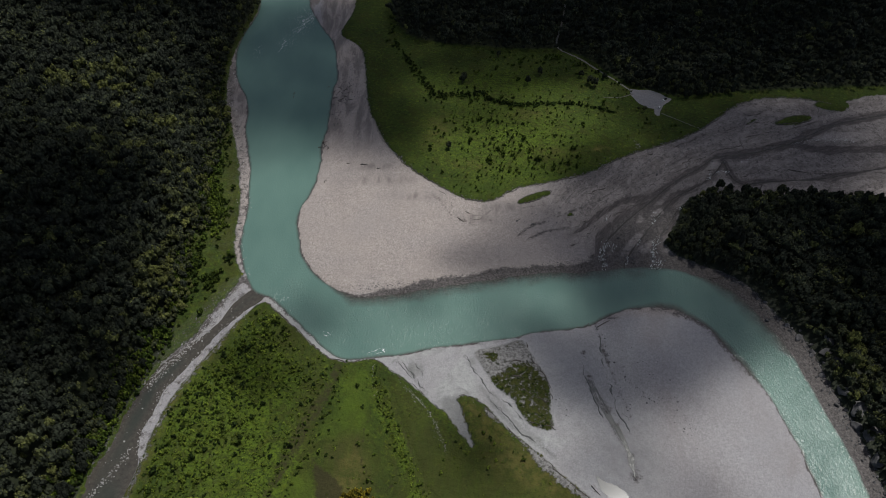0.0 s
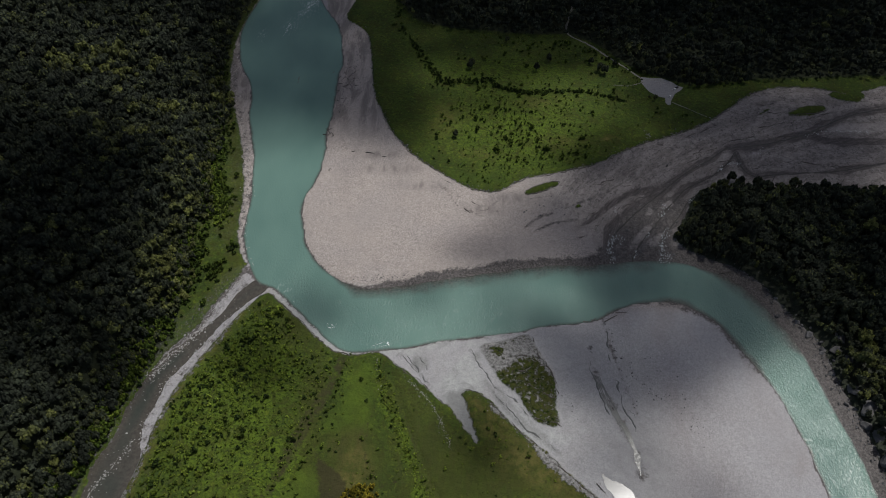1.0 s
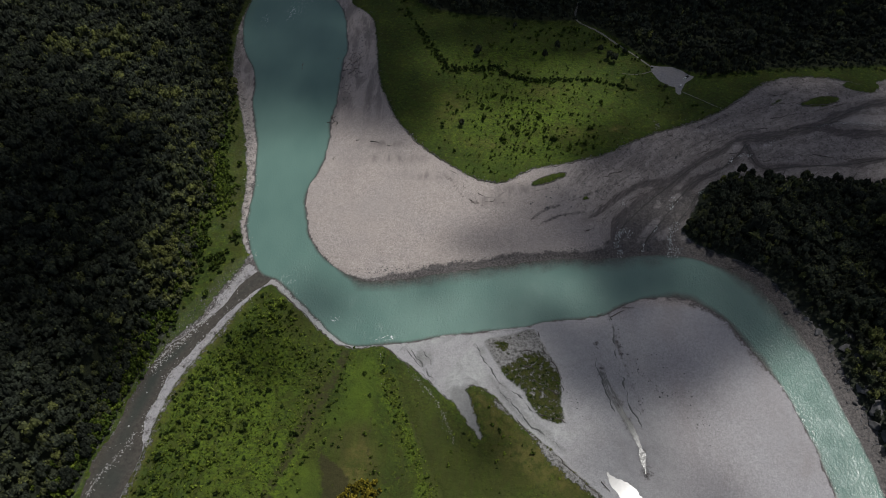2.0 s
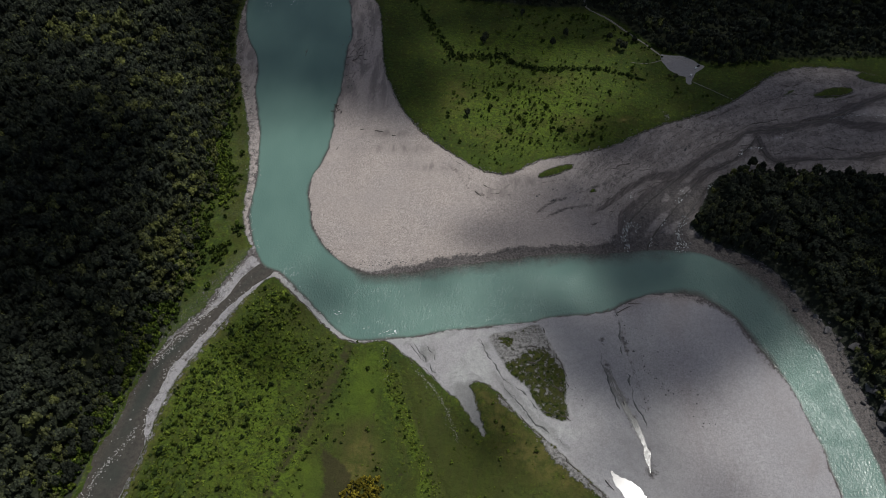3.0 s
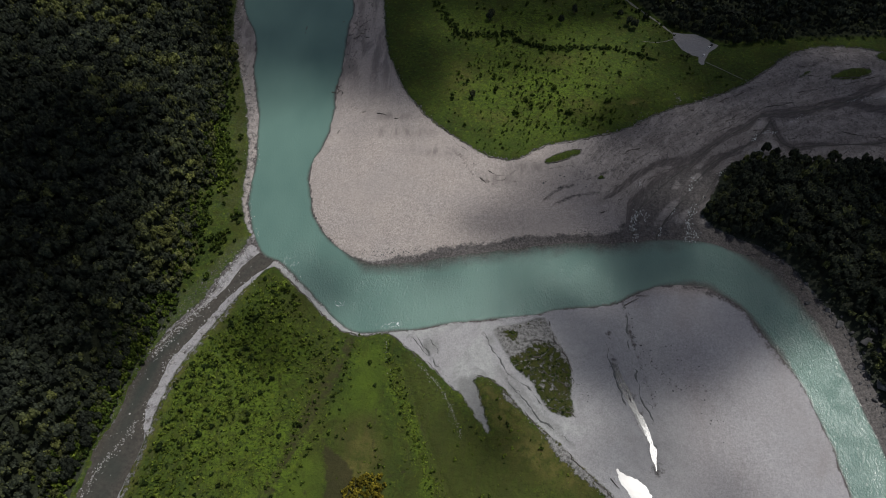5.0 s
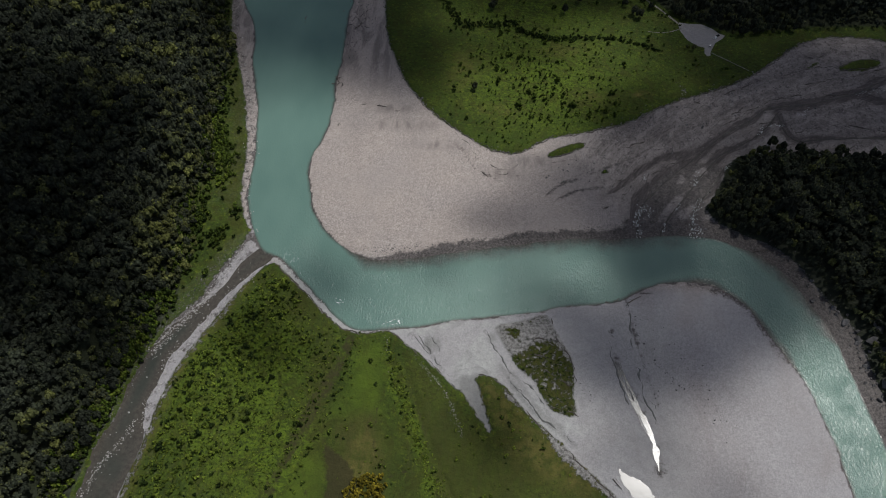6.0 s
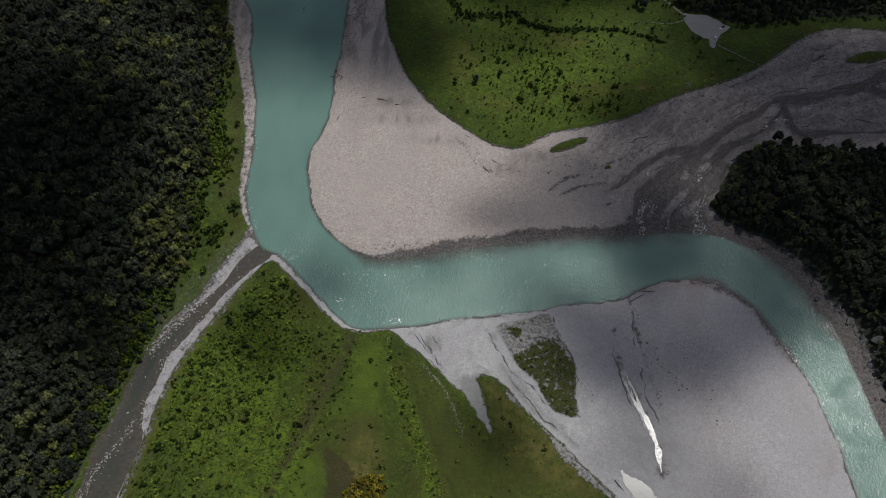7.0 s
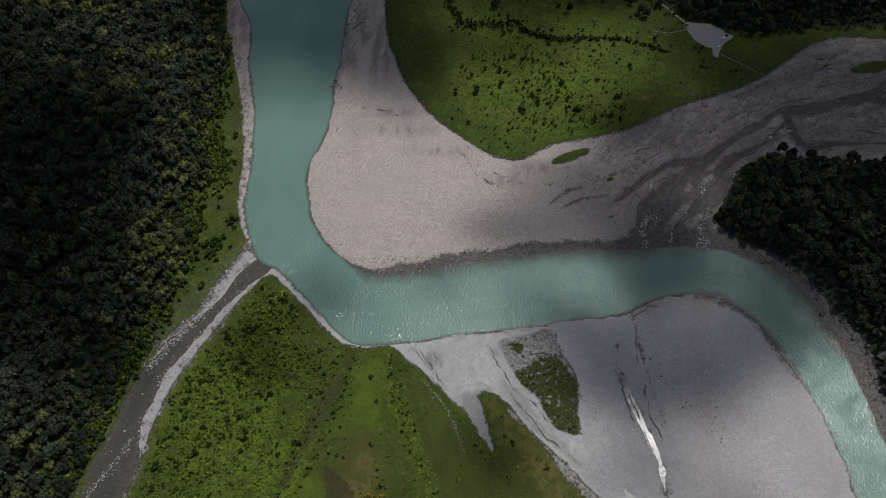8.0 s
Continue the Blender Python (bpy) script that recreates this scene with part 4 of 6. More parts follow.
def crown_shape(seed, leaves, lobes=6, spokes=6, spread=1.0):
    """A crown one metre in radius and one high: leafy lobes as small ragged domes with clumps of leaves on them, all
    quads:
    corners (quads, 4, 3) and for each a light value, which paints light and shade into the tint."""
    r = np.random.default_rng(seed)
    ang = r.uniform(0, 2 * np.pi) + np.arange(lobes) * 2.4
    far = np.sqrt((np.arange(lobes) + 0.15) / lobes) * 0.66 * r.uniform(0.8, 1.15, lobes)
    mid = np.stack([far * np.cos(ang), far * np.sin(ang), 0.34 + 0.42 * (1 - far ** 2) * r.uniform(0.7, 1.1, lobes)], 1)
    size = r.uniform(0.30, 0.50, lobes)
    out = []
    up = np.radians([-28, 32, 80])
    for c, s in zip(mid, size):
        t = r.uniform(0, 6.28) + np.arange(spokes) * 2 * np.pi / spokes
        grow = r.uniform(0.72, 1.18, (3, spokes))
        grow[2] = r.uniform(0.9, 1.1)
        p = np.stack([np.cos(up)[:, None] * np.cos(t) * grow, np.cos(up)[:, None] * np.sin(t) * grow, np.sin(up)[:, None] * grow * 0.95], -1) * s + c
        q = np.roll(p, -1, 1)
        out.append(np.stack([p[:-1], q[:-1], q[1:], p[1:]], 2).reshape(-1, 4, 3))
    domes = np.concatenate(out)
    which = r.integers(0, lobes, leaves)
    d = r.normal(size=(leaves, 3))
    d[:, 2] = np.abs(d[:, 2]) * 1.1 - 0.3
    d /= np.linalg.norm(d, axis=1)[:, None]
    c = mid[which] + d * (size[which] * r.uniform(0.9, 1.2, leaves))[:, None]
    n = d + r.normal(scale=0.5, size=d.shape) + (0.1, 0.1, 0.3)
    n /= np.linalg.norm(n, axis=1)[:, None]
    t = np.cross(n, r.normal(size=d.shape))
    t /= np.linalg.norm(t, axis=1)[:, None]
    b = np.cross(n, t)
    s = (r.uniform(0.07, 0.17, leaves) * spread)[:, None]
    w = s * r.uniform(0.55, 1.0, leaves)[:, None]
    quad = np.stack([c - t * s - b * w * 0.6, c + t * s * 0.7 - b * w, c + t * s + b * w * 0.6, c - t * s * 0.6 + b * w], 1)
    every = np.concatenate([domes, quad])
    # painted shade: lobes darker than the leaf clumps, higher quads lighter
    lobe_shade = np.repeat(r.uniform(-0.20, 0.02, lobes), len(domes) // lobes)
    return every, np.concatenate([lobe_shade, r.uniform(-0.12, 0.26, leaves)]) + 0.12 * (every[:, :, 2].mean(1) - 0.7)


def trunk_shape(limbs=3, seed=0):
    """A tapered trunk with limbs, one metre high: corners and quads."""
    r = np.random.default_rng(seed)
    verts, faces = [], []

    def tube(a, b, ra, rb, sides=5):
        a, b = np.array(a, float), np.array(b, float)
        w = (b - a) / np.linalg.norm(b - a)
        u = np.cross(w, (0.3, 0.9, 0.1))
        u /= np.linalg.norm(u)
        v = np.cross(w, u)
        k = len(verts)
        for c, rad in ((a, ra), (b, rb)):
            for i in range(sides):
                t = 2 * np.pi * i / sides
                verts.append(c + rad * (np.cos(t) * u + np.sin(t) * v))
        faces.extend((k + i, k + (i + 1) % sides, k + sides + (i + 1) % sides, k + sides + i) for i in range(sides))

    tube((0, 0, -0.05), (0.01, 0.0, 0.55), 0.032, 0.02)
    tube((0.01, 0, 0.55), (0.02, 0.02, 0.92), 0.02, 0.006)
    for i in range(limbs):
        t = r.uniform(0, 6.28)
        z = r.uniform(0.35, 0.6)
        tube((0.01, 0, z), (0.24 * np.cos(t), 0.24 * np.sin(t), z + 0.25), 0.014, 0.004, 4)
    return np.array(verts), np.array(faces)


CROWNS = [crown_shape(100 + k, 33, 4 + k % 3, 5, 1.05) for k in range(14)]
THIN_CROWNS = [crown_shape(200 + k, 16, 3 + k % 2, 5, 1.2) for k in range(10)]
BUSHES = [crown_shape(300 + k, 15, 3 + k % 2, 5, 1.3) for k in range(8)]
TUSSOCKS = [crown_shape(500 + k, 5, 2, 4, 1.6) for k in range(8)]


def scatter(xs, ys, step, jitter=0.42, seed=1):
    r = np.random.default_rng(seed)
    gx, gy = np.meshgrid(np.arange(xs[0], xs[1], step), np.arange(ys[0], ys[1], step * 0.9))
    gx = gx + (np.arange(gx.shape[0]) % 2)[:, None] * step / 2
    gx = gx + r.uniform(-jitter, jitter, gx.shape) * step
    gy = gy + r.uniform(-jitter, jitter, gy.shape) * step
    return gx.ravel(), gy.ravel()


def plant(name, x, y, z, radius, tall, tint, crowns, material, label, category, low=0.0, seed=5):
    """A stand of crowns as one mesh. low: the crown's base, as a part of its height."""
    r = np.random.default_rng(seed)
    kinds, quads, tints = r.integers(0, len(crowns), len(x)), [], []
    turn = r.uniform(0, 2 * np.pi, len(x))
    for k, (quad, light) in enumerate(crowns):
        i = np.where(kinds == k)[0]
        c, s = np.cos(turn[i]), np.sin(turn[i])
        q = np.broadcast_to(quad, (len(i), *quad.shape))
        qx = (q[..., 0] * c[:, None, None] - q[..., 1] * s[:, None, None]) * radius[i, None, None] + x[i, None, None]
        qy = (q[..., 0] * s[:, None, None] + q[..., 1] * c[:, None, None]) * radius[i, None, None] + y[i, None, None]
        qz = (low + (1 - low) * q[..., 2]) * tall[i, None, None] + z[i, None, None]
        quads.append(np.stack([qx, qy, qz], -1).reshape(-1, 3))
        # the crown's painted light and shade goes on top of each plant's tint
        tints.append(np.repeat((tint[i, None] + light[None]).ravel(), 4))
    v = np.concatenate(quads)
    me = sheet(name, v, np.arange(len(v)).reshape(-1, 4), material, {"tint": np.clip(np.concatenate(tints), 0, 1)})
    return tagged(new(name, me), label, category, kind="stuff")


def wood_points(step, seed, box, field, low=1.0):
    x, y = scatter(box[0], box[1], step, 0.33, seed)
    f = fields(x, y)
    keep = f[field] + 4 * fractal(x, y, 16, seed + 3) > low
    keep &= (f["track"] > 3) & (f["lot"] < -3)
    return x[keep], y[keep], f["z"][keep], f[field][keep]


def quad_mesh(name, quad, light, base, radius, tall, low, material):
    v = quad.reshape(-1, 3) * (radius, radius, (1 - low) * tall) + (0, 0, low * tall)
    # base tint plus the crown's painted light and shade
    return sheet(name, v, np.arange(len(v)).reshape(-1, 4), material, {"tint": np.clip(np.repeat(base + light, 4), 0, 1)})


def pick_trees(field, x, y):
    """Trees at the rims of the woods that stand as things of their own."""
    if field == "west_wood":
        near = (y < 330) & (x > -272)
    elif field == "east_wood":
        near = (x < 262) & (y > 380)
    else:
        near = (y < 665) & (x > 195) & (x < 330)
    rank = np.cumsum(near)
    return near & (rank <= 70)


TREE_KINDS = {}


def stand_alone(field, x, y, z):
    r = np.random.default_rng(len(field))
    if not TREE_KINDS:
        for k in range(6):
            root = new("tree")
            tall, radius = (11.5, 9.0, 13.0, 10.0, 8.0, 12.0)[k], (4.4, 3.6, 4.8, 4.2, 3.3, 4.0)[k]
            v, f = trunk_shape(3, k)
            trunk = new("trunk", sheet("trunk", v * (tall, tall, tall), f, BARK))
            quad, light = crown_shape(400 + k, 90, 8, 7)
            crown = new("crown", quad_mesh("crown", quad, light, (0.35, 0.6, 0.28, 0.5, 0.75, 0.2)[k], radius, tall, 0.12, FOREST_LEAF))
            trunk.parent = crown.parent = root
            tagged(root, ("broad dark green tree at the forest edge", "small fresh green tree at the forest edge",
                          "tall dark green tree at the forest edge", "round green tree at the forest edge",
                          "low light green tree at the forest edge", "slim dark tree at the forest edge")[k], "tree", "trees at the forest edge")
            TREE_KINDS[k] = [root, False]
    for a, b, c in zip(x, y, z):
        k = int(r.integers(0, 6))
        s = r.uniform(0.75, 1.15)
        m = Matrix.Translation((a, b, c)) @ Matrix.Rotation(r.uniform(0, 6.28), 4, "Z") @ Matrix.Scale(s, 4)
        if TREE_KINDS[k][1]:
            copy_thing(TREE_KINDS[k][0], m)
        else:
            TREE_KINDS[k][0].matrix_basis, TREE_KINDS[k][1] = m, True


# yellow-green stands; sunlit gaps in the forest are painted in with them
PALE_SUNLIT_STANDS = [(-397, 606, 40, 16), (-290, 565, 26, 12), (-320, 560, 20, 10), (-250, 505, 10, 22), (-360, 635, 40, 14), (-246, 366, 9, 20), (330, 285, 20, 30), (228, 452, 12, 14), (262, 470, 16, 8)]


def build_woods():
    r = np.random.default_rng(11)
    for name, field, box, step, label, crowns, lean in (
            ("west_forest", "west_wood", ((-640, -215), (120, 900)), 5.7, "dense dark green mixed forest on the steep valley side", CROWNS, 0.0),
            ("north_forest", "north_wood", ((-100, 640), (600, 880)), 6.7, "dense dark green forest beyond the meadow", THIN_CROWNS, -0.05),
            ("east_forest", "east_wood", ((200, 560), (140, 520)), 5.8, "dense dark green forest on the bank above the river", CROWNS, 0.03)):
        x, y, z, d = wood_points(step, 40 + len(name), box, field)
        if field == "west_wood":
            seen = x > -330 - 0.38 * (y - 170)
            x, y, z, d = x[seen], y[seen], z[seen], d[seen]
        else:
            seen = x < 350 + 0.45 * (y - 165)
            x, y, z, d = x[seen], y[seen], z[seen], d[seen]
        lone = pick_trees(field, x, y)
        stand_alone(field, x[lone], y[lone], z[lone])
        x, y, z, d = x[~lone], y[~lone], z[~lone], d[~lone]
        n = len(x)
        size = np.clip(r.lognormal(-0.02, 0.32, n), 0.62, 1.75) * (0.62 + 0.38 * smooth(0, 25, d))
        radius = 4.6 * size
        tall = (9.5 + 4 * r.uniform(-1, 1, n)) * size ** 0.8 + 1.5
        stand = 0.5 + 0.5 * fractal(x, y, 55, 61)
        stand = np.clip(stand + 0.5 * (fractal(x, y, 24, 65) > 0.35), 0, 1.3)
        # lighter at the edge and in these stands: fresher leaves plus painted sunlight
        tint = np.clip(0.12 + 0.40 * stand + r.normal(0, 0.19, n) + (0.36 if field == "west_wood" else 0.05) * smooth(42, 4, d) + lean + 0.5 * spots(x, y, PALE_SUNLIT_STANDS) * (fractal(x, y, 20, 67) > -0.15), 0, 1)
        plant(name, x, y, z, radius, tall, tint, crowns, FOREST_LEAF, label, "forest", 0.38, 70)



build_woods()
mx = np.array([284.0, 22.0, 24.0, 168.0, 173.0, 97.0, 216.0, 222.0, 66.0, 112.0, 6.0, 160.0, 186.0, 276.0, 281.0, 300.0, 322.0, 334.0])
my = np.array([484.0, 657.0, 661.0, 655.0, 650.0, 655.0, 608.0, 606.0, 706.0, 672.0, 545.0, 668.0, 664.0, 489.0, 484.0, 482.0, 480.0, 481.0])
stand_alone("meadow", mx, my, ground_z(mx, my))


# ---------------------------------------------------------------- shrubs


def along(line, step, spread, seed):
    """Places strewn along a line."""
    r = np.random.default_rng(seed)
    p = rounded(line, 2, False)
    seg = np.r_[0, np.cumsum(np.hypot(*np.diff(p, axis=0).T))]
    s = np.arange(0, seg[-1], step)
    s = s + r.uniform(-0.5, 0.5, len(s)) * step
    x, y = np.interp(s, seg, p[:, 0]), np.interp(s, seg, p[:, 1])
    return x + r.normal(0, spread, len(s)), y + r.normal(0, spread, len(s))


BANK_CLUMPS = [(-219, 442, 12, 17), (-212, 426, 8, 9), (-196, 398, 5, 9), (-203, 367, 6, 12), (-234, 470, 8, 22), (-228, 385, 9, 18), (-243, 510, 8, 20), (-224, 520, 5, 8), (-236, 560, 6, 14),
               (-247, 494, 10, 26), (-232, 468, 10, 22), (-226, 448, 8, 16), (-238, 412, 9, 22), (-233, 384, 9, 20), (-240, 364, 9, 20), (-222, 360, 6, 10), (-252, 535, 8, 16)]


def build_shrubs():
    r = np.random.default_rng(23)
    # single bushes on the northern meadow, all things of their own
    kinds = []
    for k in range(8):
        quad, light = BUSHES[k]
        me = quad_mesh("bush", quad, light, (0.42, 0.5, 0.65, 0.45, 0.85, 0.6, 0.3, 0.65)[k], 1.0, 1.0, -0.25, BUSH_LEAF)
        kinds.append((me, ("dark green rounded bush on the meadow", "low dark bush on the meadow", "green spreading bush on the meadow",
                           "dark thorny bush on the meadow", "light green bush on the meadow", "ragged green bush on the meadow",
                           "nearly black dense bush on the meadow", "small mid-green bush on the meadow")[k]))
    x, y = scatter((-60, 260), (470, 720), 6.0, 0.5, 31)
    f = fields(x, y)
    want = (0.3 + 1.3 * (fractal(x, y, 20, 94) > 0.05)) * 0.8 * np.exp(-(((x - 70) / 70) ** 2 + ((y - 555) / 55) ** 2)) + 0.25 * (fractal(x, y, 40, 91) > 0.05) + 0.3 * smooth(640, 700, y) * smooth(60, 120, x)
    keep = (f["north"] > 6) & (f["north_wood"] < -2) & (f["lot"] < -4) & (f["track"] > 4) & (r.uniform(0, 1, len(x)) < want) & (x > -25 + 0.2 * (y - 500))
    order = r.permutation(np.where(keep)[0])[:298]
    x, y, z = x[order], y[order], f["z"][order]
    for a, b, c in zip(x, y, z):
        me, label = kinds[int(r.integers(0, 8))]
        ob = new("bush", me)
        size = float(np.clip(r.lognormal(0.36, 0.48), 0.6, 4.0))
        ob.matrix_basis = Matrix.Translation((a, b, c)) @ Matrix.Rotation(r.uniform(0, 6.28), 4, "Z") @ Matrix.Diagonal((size, size, size * r.uniform(1.0, 1.6), 1))
        tagged(ob, label, "bush", "bushes on the northern meadow")
    x, y = scatter((-60, 280), (470, 730), 3.7, 0.5, 33)
    f = fields(x, y)
    want = 0.6 * (0.45 + 0.9 * (fractal(x, y, 14, 96) > 0)) * np.exp(-(((x - 75) / 85) ** 2 + ((y - 560) / 65) ** 2)) + 0.22 * (fractal(x, y, 30, 92) > 0.15)
    keep = (f["north"] > 4) & (f["north_wood"] < 0) & (f["lot"] < -3) & (f["track"] > 3) & (r.uniform(0, 1, len(x)) < want) & (x > -35 + 0.2 * (y - 500))
    x, y, z = x[keep], y[keep], f["z"][keep]
    rad = np.clip(r.lognormal(-0.22, 0.42, len(x)), 0.35, 1.8)
    plant("meadow_scrub", x, y, z - 0.1, rad, rad * r.uniform(1.2, 2.2, len(x)), r.uniform(0.2, 0.95, len(x)), BUSHES, BUSH_LEAF, "small low scrub dotted over the northern meadow", "shrubs", 0.0, 89)
    # shrubs past counting
    stands = [("hedge_shrubs", [along(HEDGE1, 0.9, 2.6, 1), along(HEDGE2, 0.9, 1.4, 2), along(HEDGE2[:3], 1.2, 3.0, 5), along(HEDGE1[2:], 1.5, 5.5, 3), along([(150, 700), (185, 672), (212, 640)], 3, 3, 4),
                                along([(-45, 705), (-62, 740), (-66, 790)], 2, 4, 6)], (0.9, 2.4), 0.15, "dark hedge of wild shrubs across the meadow"),
              ("ditch_shrubs", [along([(x + 5, y) for x, y in DITCH], 2.2, 1.8, 11), along([(x - 7, y) for x, y in DITCH], 2.6, 2.5, 14), along(DITCH2, 7.0, 1.3, 12),  along([(x - 6, y) for x, y in DITCH2], 8.0, 3.0, 15), along([(-60, 285), (-56, 262), (-44, 240), (-36, 215)], 3.2, 3.0, 13)],
               (0.6, 1.7), 0.55, "green shrubs along the grassy ditches")]
    stands.append(("ditch_willows", [along([(x - 5, y + 2) for x, y in DITCH2], 0.45, 2.6, 16), along([(x - 9, y) for x, y in DITCH2[2:]], 1.6, 2.6, 17)], (0.5, 1.3), 0.92, "low light green willows beside the ditch"))
    for name, lots, size, base, label in stands:
        x, y = np.concatenate([p[0] for p in lots]), np.concatenate([p[1] for p in lots])
        n = len(x)
        rad = r.uniform(*size, n)
        plant(name, x, y, ground_z(x, y) - 0.3, rad, rad * r.uniform(1.1, 1.9, n) * (0.65 if base > 0.9 else 1.0), np.clip(base + r.normal(0, 0.2, n), 0, 1), BUSHES, BUSH_LEAF, label, "shrubs", 0.0, 81)
    # thicket on the southern meadow, densest beside the creek
    x, y = scatter((-240, 120), (130, 350), 3.3, 0.55, 37)
    f = fields(x, y)
    beside = line_gap(CREEK_GRASS, x, y)
    dens = 1.1 * smooth(95, 20, beside) * smooth(-70, -105, x) * (0.55 + 0.45 * (fractal(x, y, 18, 93) > -0.1)) + 0.45 * smooth(25, 8, line_gap(SOUTH_MEADOW_E[:7], x, y)) + 0.5 * smooth(-88, -110, x) * smooth(-0.1, 0.3, fractal(x, y, 30, 95))
    dens += 0.04 + 0.25 * (fractal(x, y, 26, 97) > 0.32)
    dens *= smooth(3, 9, f["south"]) * (0.25 + 0.75 * smooth(6, 22, beside)) * (1 - 0.85 * smooth(18, 10, np.hypot(x + 118, y - 305))) * np.where(line_gap(DITCH, x, y) < 7, 0.15, 1)
    keep = (r.uniform(0, 1, len(x)) < dens)
    x, y, z, beside = x[keep], y[keep], f["z"][keep], beside[keep]
    n = len(x)
    rad = np.clip(r.lognormal(0.40, 0.45, n), 0.6, 3.8) * (0.75 + 0.25 * smooth(70, 20, beside))
    tint = np.where(r.uniform(0, 1, n) < 0.27, r.uniform(0.0, 0.25, n), r.uniform(0.55, 1.0, n))
    plant("meadow_shrubs", x, y, z - 0.3, rad, rad * r.uniform(0.9, 1.5, n), tint, BUSHES, BUSH_LEAF, "light and dark green shrubs scattered over the southern meadow", "shrubs", 0.0, 83)
    # low light tussocks between them
    x, y = scatter((-236, -90), (140, 345), 1.9, 0.7, 39)
    f = fields(x, y)
    dens = (0.18 + 0.5 * (fractal(x, y, 15, 98) > -0.05)) * smooth(4, 12, f["south"]) * smooth(7, 11, line_gap(DITCH, x, y)) * smooth(0, 6, -(x + 88) - 0.27 * (287 - y))
    keep = r.uniform(0, 1, len(x)) < dens
    x, y, z = x[keep], y[keep], f["z"][keep]
    n = len(x)
    rad = np.clip(r.lognormal(-0.3, 0.38, n), 0.35, 1.7)
    plant("meadow_tussocks", x, y, z - 0.15, rad, rad * r.uniform(0.8, 1.3, n), r.uniform(0.45, 1.0, n), TUSSOCKS, BUSH_LEAF, "low light green tussocks covering the southern meadow", "tussocks", 0.0, 84)
    # the grassy bench on the western bank
    x, y = scatter((-290, -170), (180, 700), 4.4, 0.5, 41)
    f = fields(x, y)
    dens = np.maximum(smooth(-18, -2, f["west_wood"]) * 1.2 + 0.3, 1.2 * spots(x, y, BANK_CLUMPS))
    keep = (f["west"] > 2.5) & (f["west_wood"] < 20) & (r.uniform(0, 1, len(x)) < dens * np.where(f["west_wood"] > 0, 0.8, 0.10 + 1.6 * spots(x, y, BANK_CLUMPS)))
    x, y, z = x[keep], y[keep], f["z"][keep]
    n = len(x)
    rad = np.clip(r.lognormal(0.75, 0.38, n), 0.8, 4.0)
    plant("bank_shrubs", x, y, z - 0.3, rad, rad * r.uniform(1.0, 1.8, n), np.clip(r.uniform(0.1, 0.6, n) + 0.5 * spots(x, y, BANK_CLUMPS[:2]), 0, 1), BUSHES, BUSH_LEAF, "green shrubs on the grassy western bank", "shrubs", 0.0, 85)
    # tall thickets where the grassy bank meets the forest
    thickets = [(-219, 452, 12, 20), (-222, 392, 6, 9), (-232, 345, 7, 12), (-231, 478, 11, 20), (-240, 505, 9, 18), (-230, 372, 8, 24), (-236, 402, 7, 16), (-204, 374, 5, 11)]
    x, y = scatter((-262, -190), (335, 535), 3.4, 0.5, 58)
    f = fields(x, y)
    full = spots(x, y, thickets)
    keep = (f["west"] > 5) & (r.uniform(0, 1, len(x)) < 1.9 * full - 0.35)
    x, y, z, full = x[keep], y[keep], f["z"][keep], full[keep]
    n = len(x)
    rad = r.uniform(1.7, 3.1, n) * (0.6 + 0.4 * full)
    plant("bank_thicket", x, y, z - 0.3, rad, rad * r.uniform(1.3, 2.0, n), np.clip(0.5 * full + r.uniform(0.0, 0.45, n), 0, 1), BUSHES, BUSH_LEAF, "dense green thicket on the grassy western bank", "shrubs", 0.0, 87)
    x, y = along([(-234, 320), (-241, 296), (-248, 272), (-254, 247), (-260, 224), (-267, 200), (-271, 182), (-276, 160)], 0.22, 5.0, 45)
    keep = fields(x, y)["creek"] < -2
    x, y = x[keep], y[keep]
    n = len(x)
    rad = np.clip(r.lognormal(0.7, 0.35, n), 0.9, 4.0)
    plant("creek_side_shrubs", x, y, ground_z(x, y), rad, rad * r.uniform(1.2, 2.4, n), r.uniform(0.2, 0.95, n), BUSHES, BUSH_LEAF, "fresh green shrubs between the creek and the forest", "shrubs", 0.0, 88)
    x, y = scatter((20, 92), (220, 316), 1.7, 1.1, 47)
    keep = (fields(x, y)["island"] > 1.0) & (r.uniform(0, 1, len(x)) < 0.6 * np.maximum.reduce([smooth(-4, 3, inside_gap(p, x, y, 1)) for p in TURF]))
    x, y = x[keep], y[keep]
    n = len(x)
    rad = np.clip(r.lognormal(-0.55, 0.45, n), 0.3, 1.5)
    plant("island_scrub", x, y, ground_z(x, y) - 0.2, rad, rad * r.uniform(0.5, 0.9, n), r.uniform(0.05, 0.5, n), BUSHES, BUSH_LEAF, "dark green low scrub on the grassy island", "shrubs", 0.0, 90)
    # golden thicket
    x, y = scatter((-85, -45), (155, 186), 2.6, 0.5, 43)
    keep = ((x + 63) / 15) ** 2 + ((y - 170) / 14) ** 2 + 0.5 * fractal(x, y, 8, 5) < 1
    x, y = x[keep], y[keep]
    n = len(x)
    rad = r.uniform(1.4, 3.2, n)
    plant("golden_shrubs", x, y, ground_z(x, y) - 0.2, rad, rad * 1.3, r.uniform(0.4, 1.0, n), BUSHES, GOLD_LEAF, "golden autumn-coloured thicket in the boggy hollow", "shrubs", 0.0, 87)


build_shrubs()


# ---------------------------------------------------------------- standing and running water on the bars


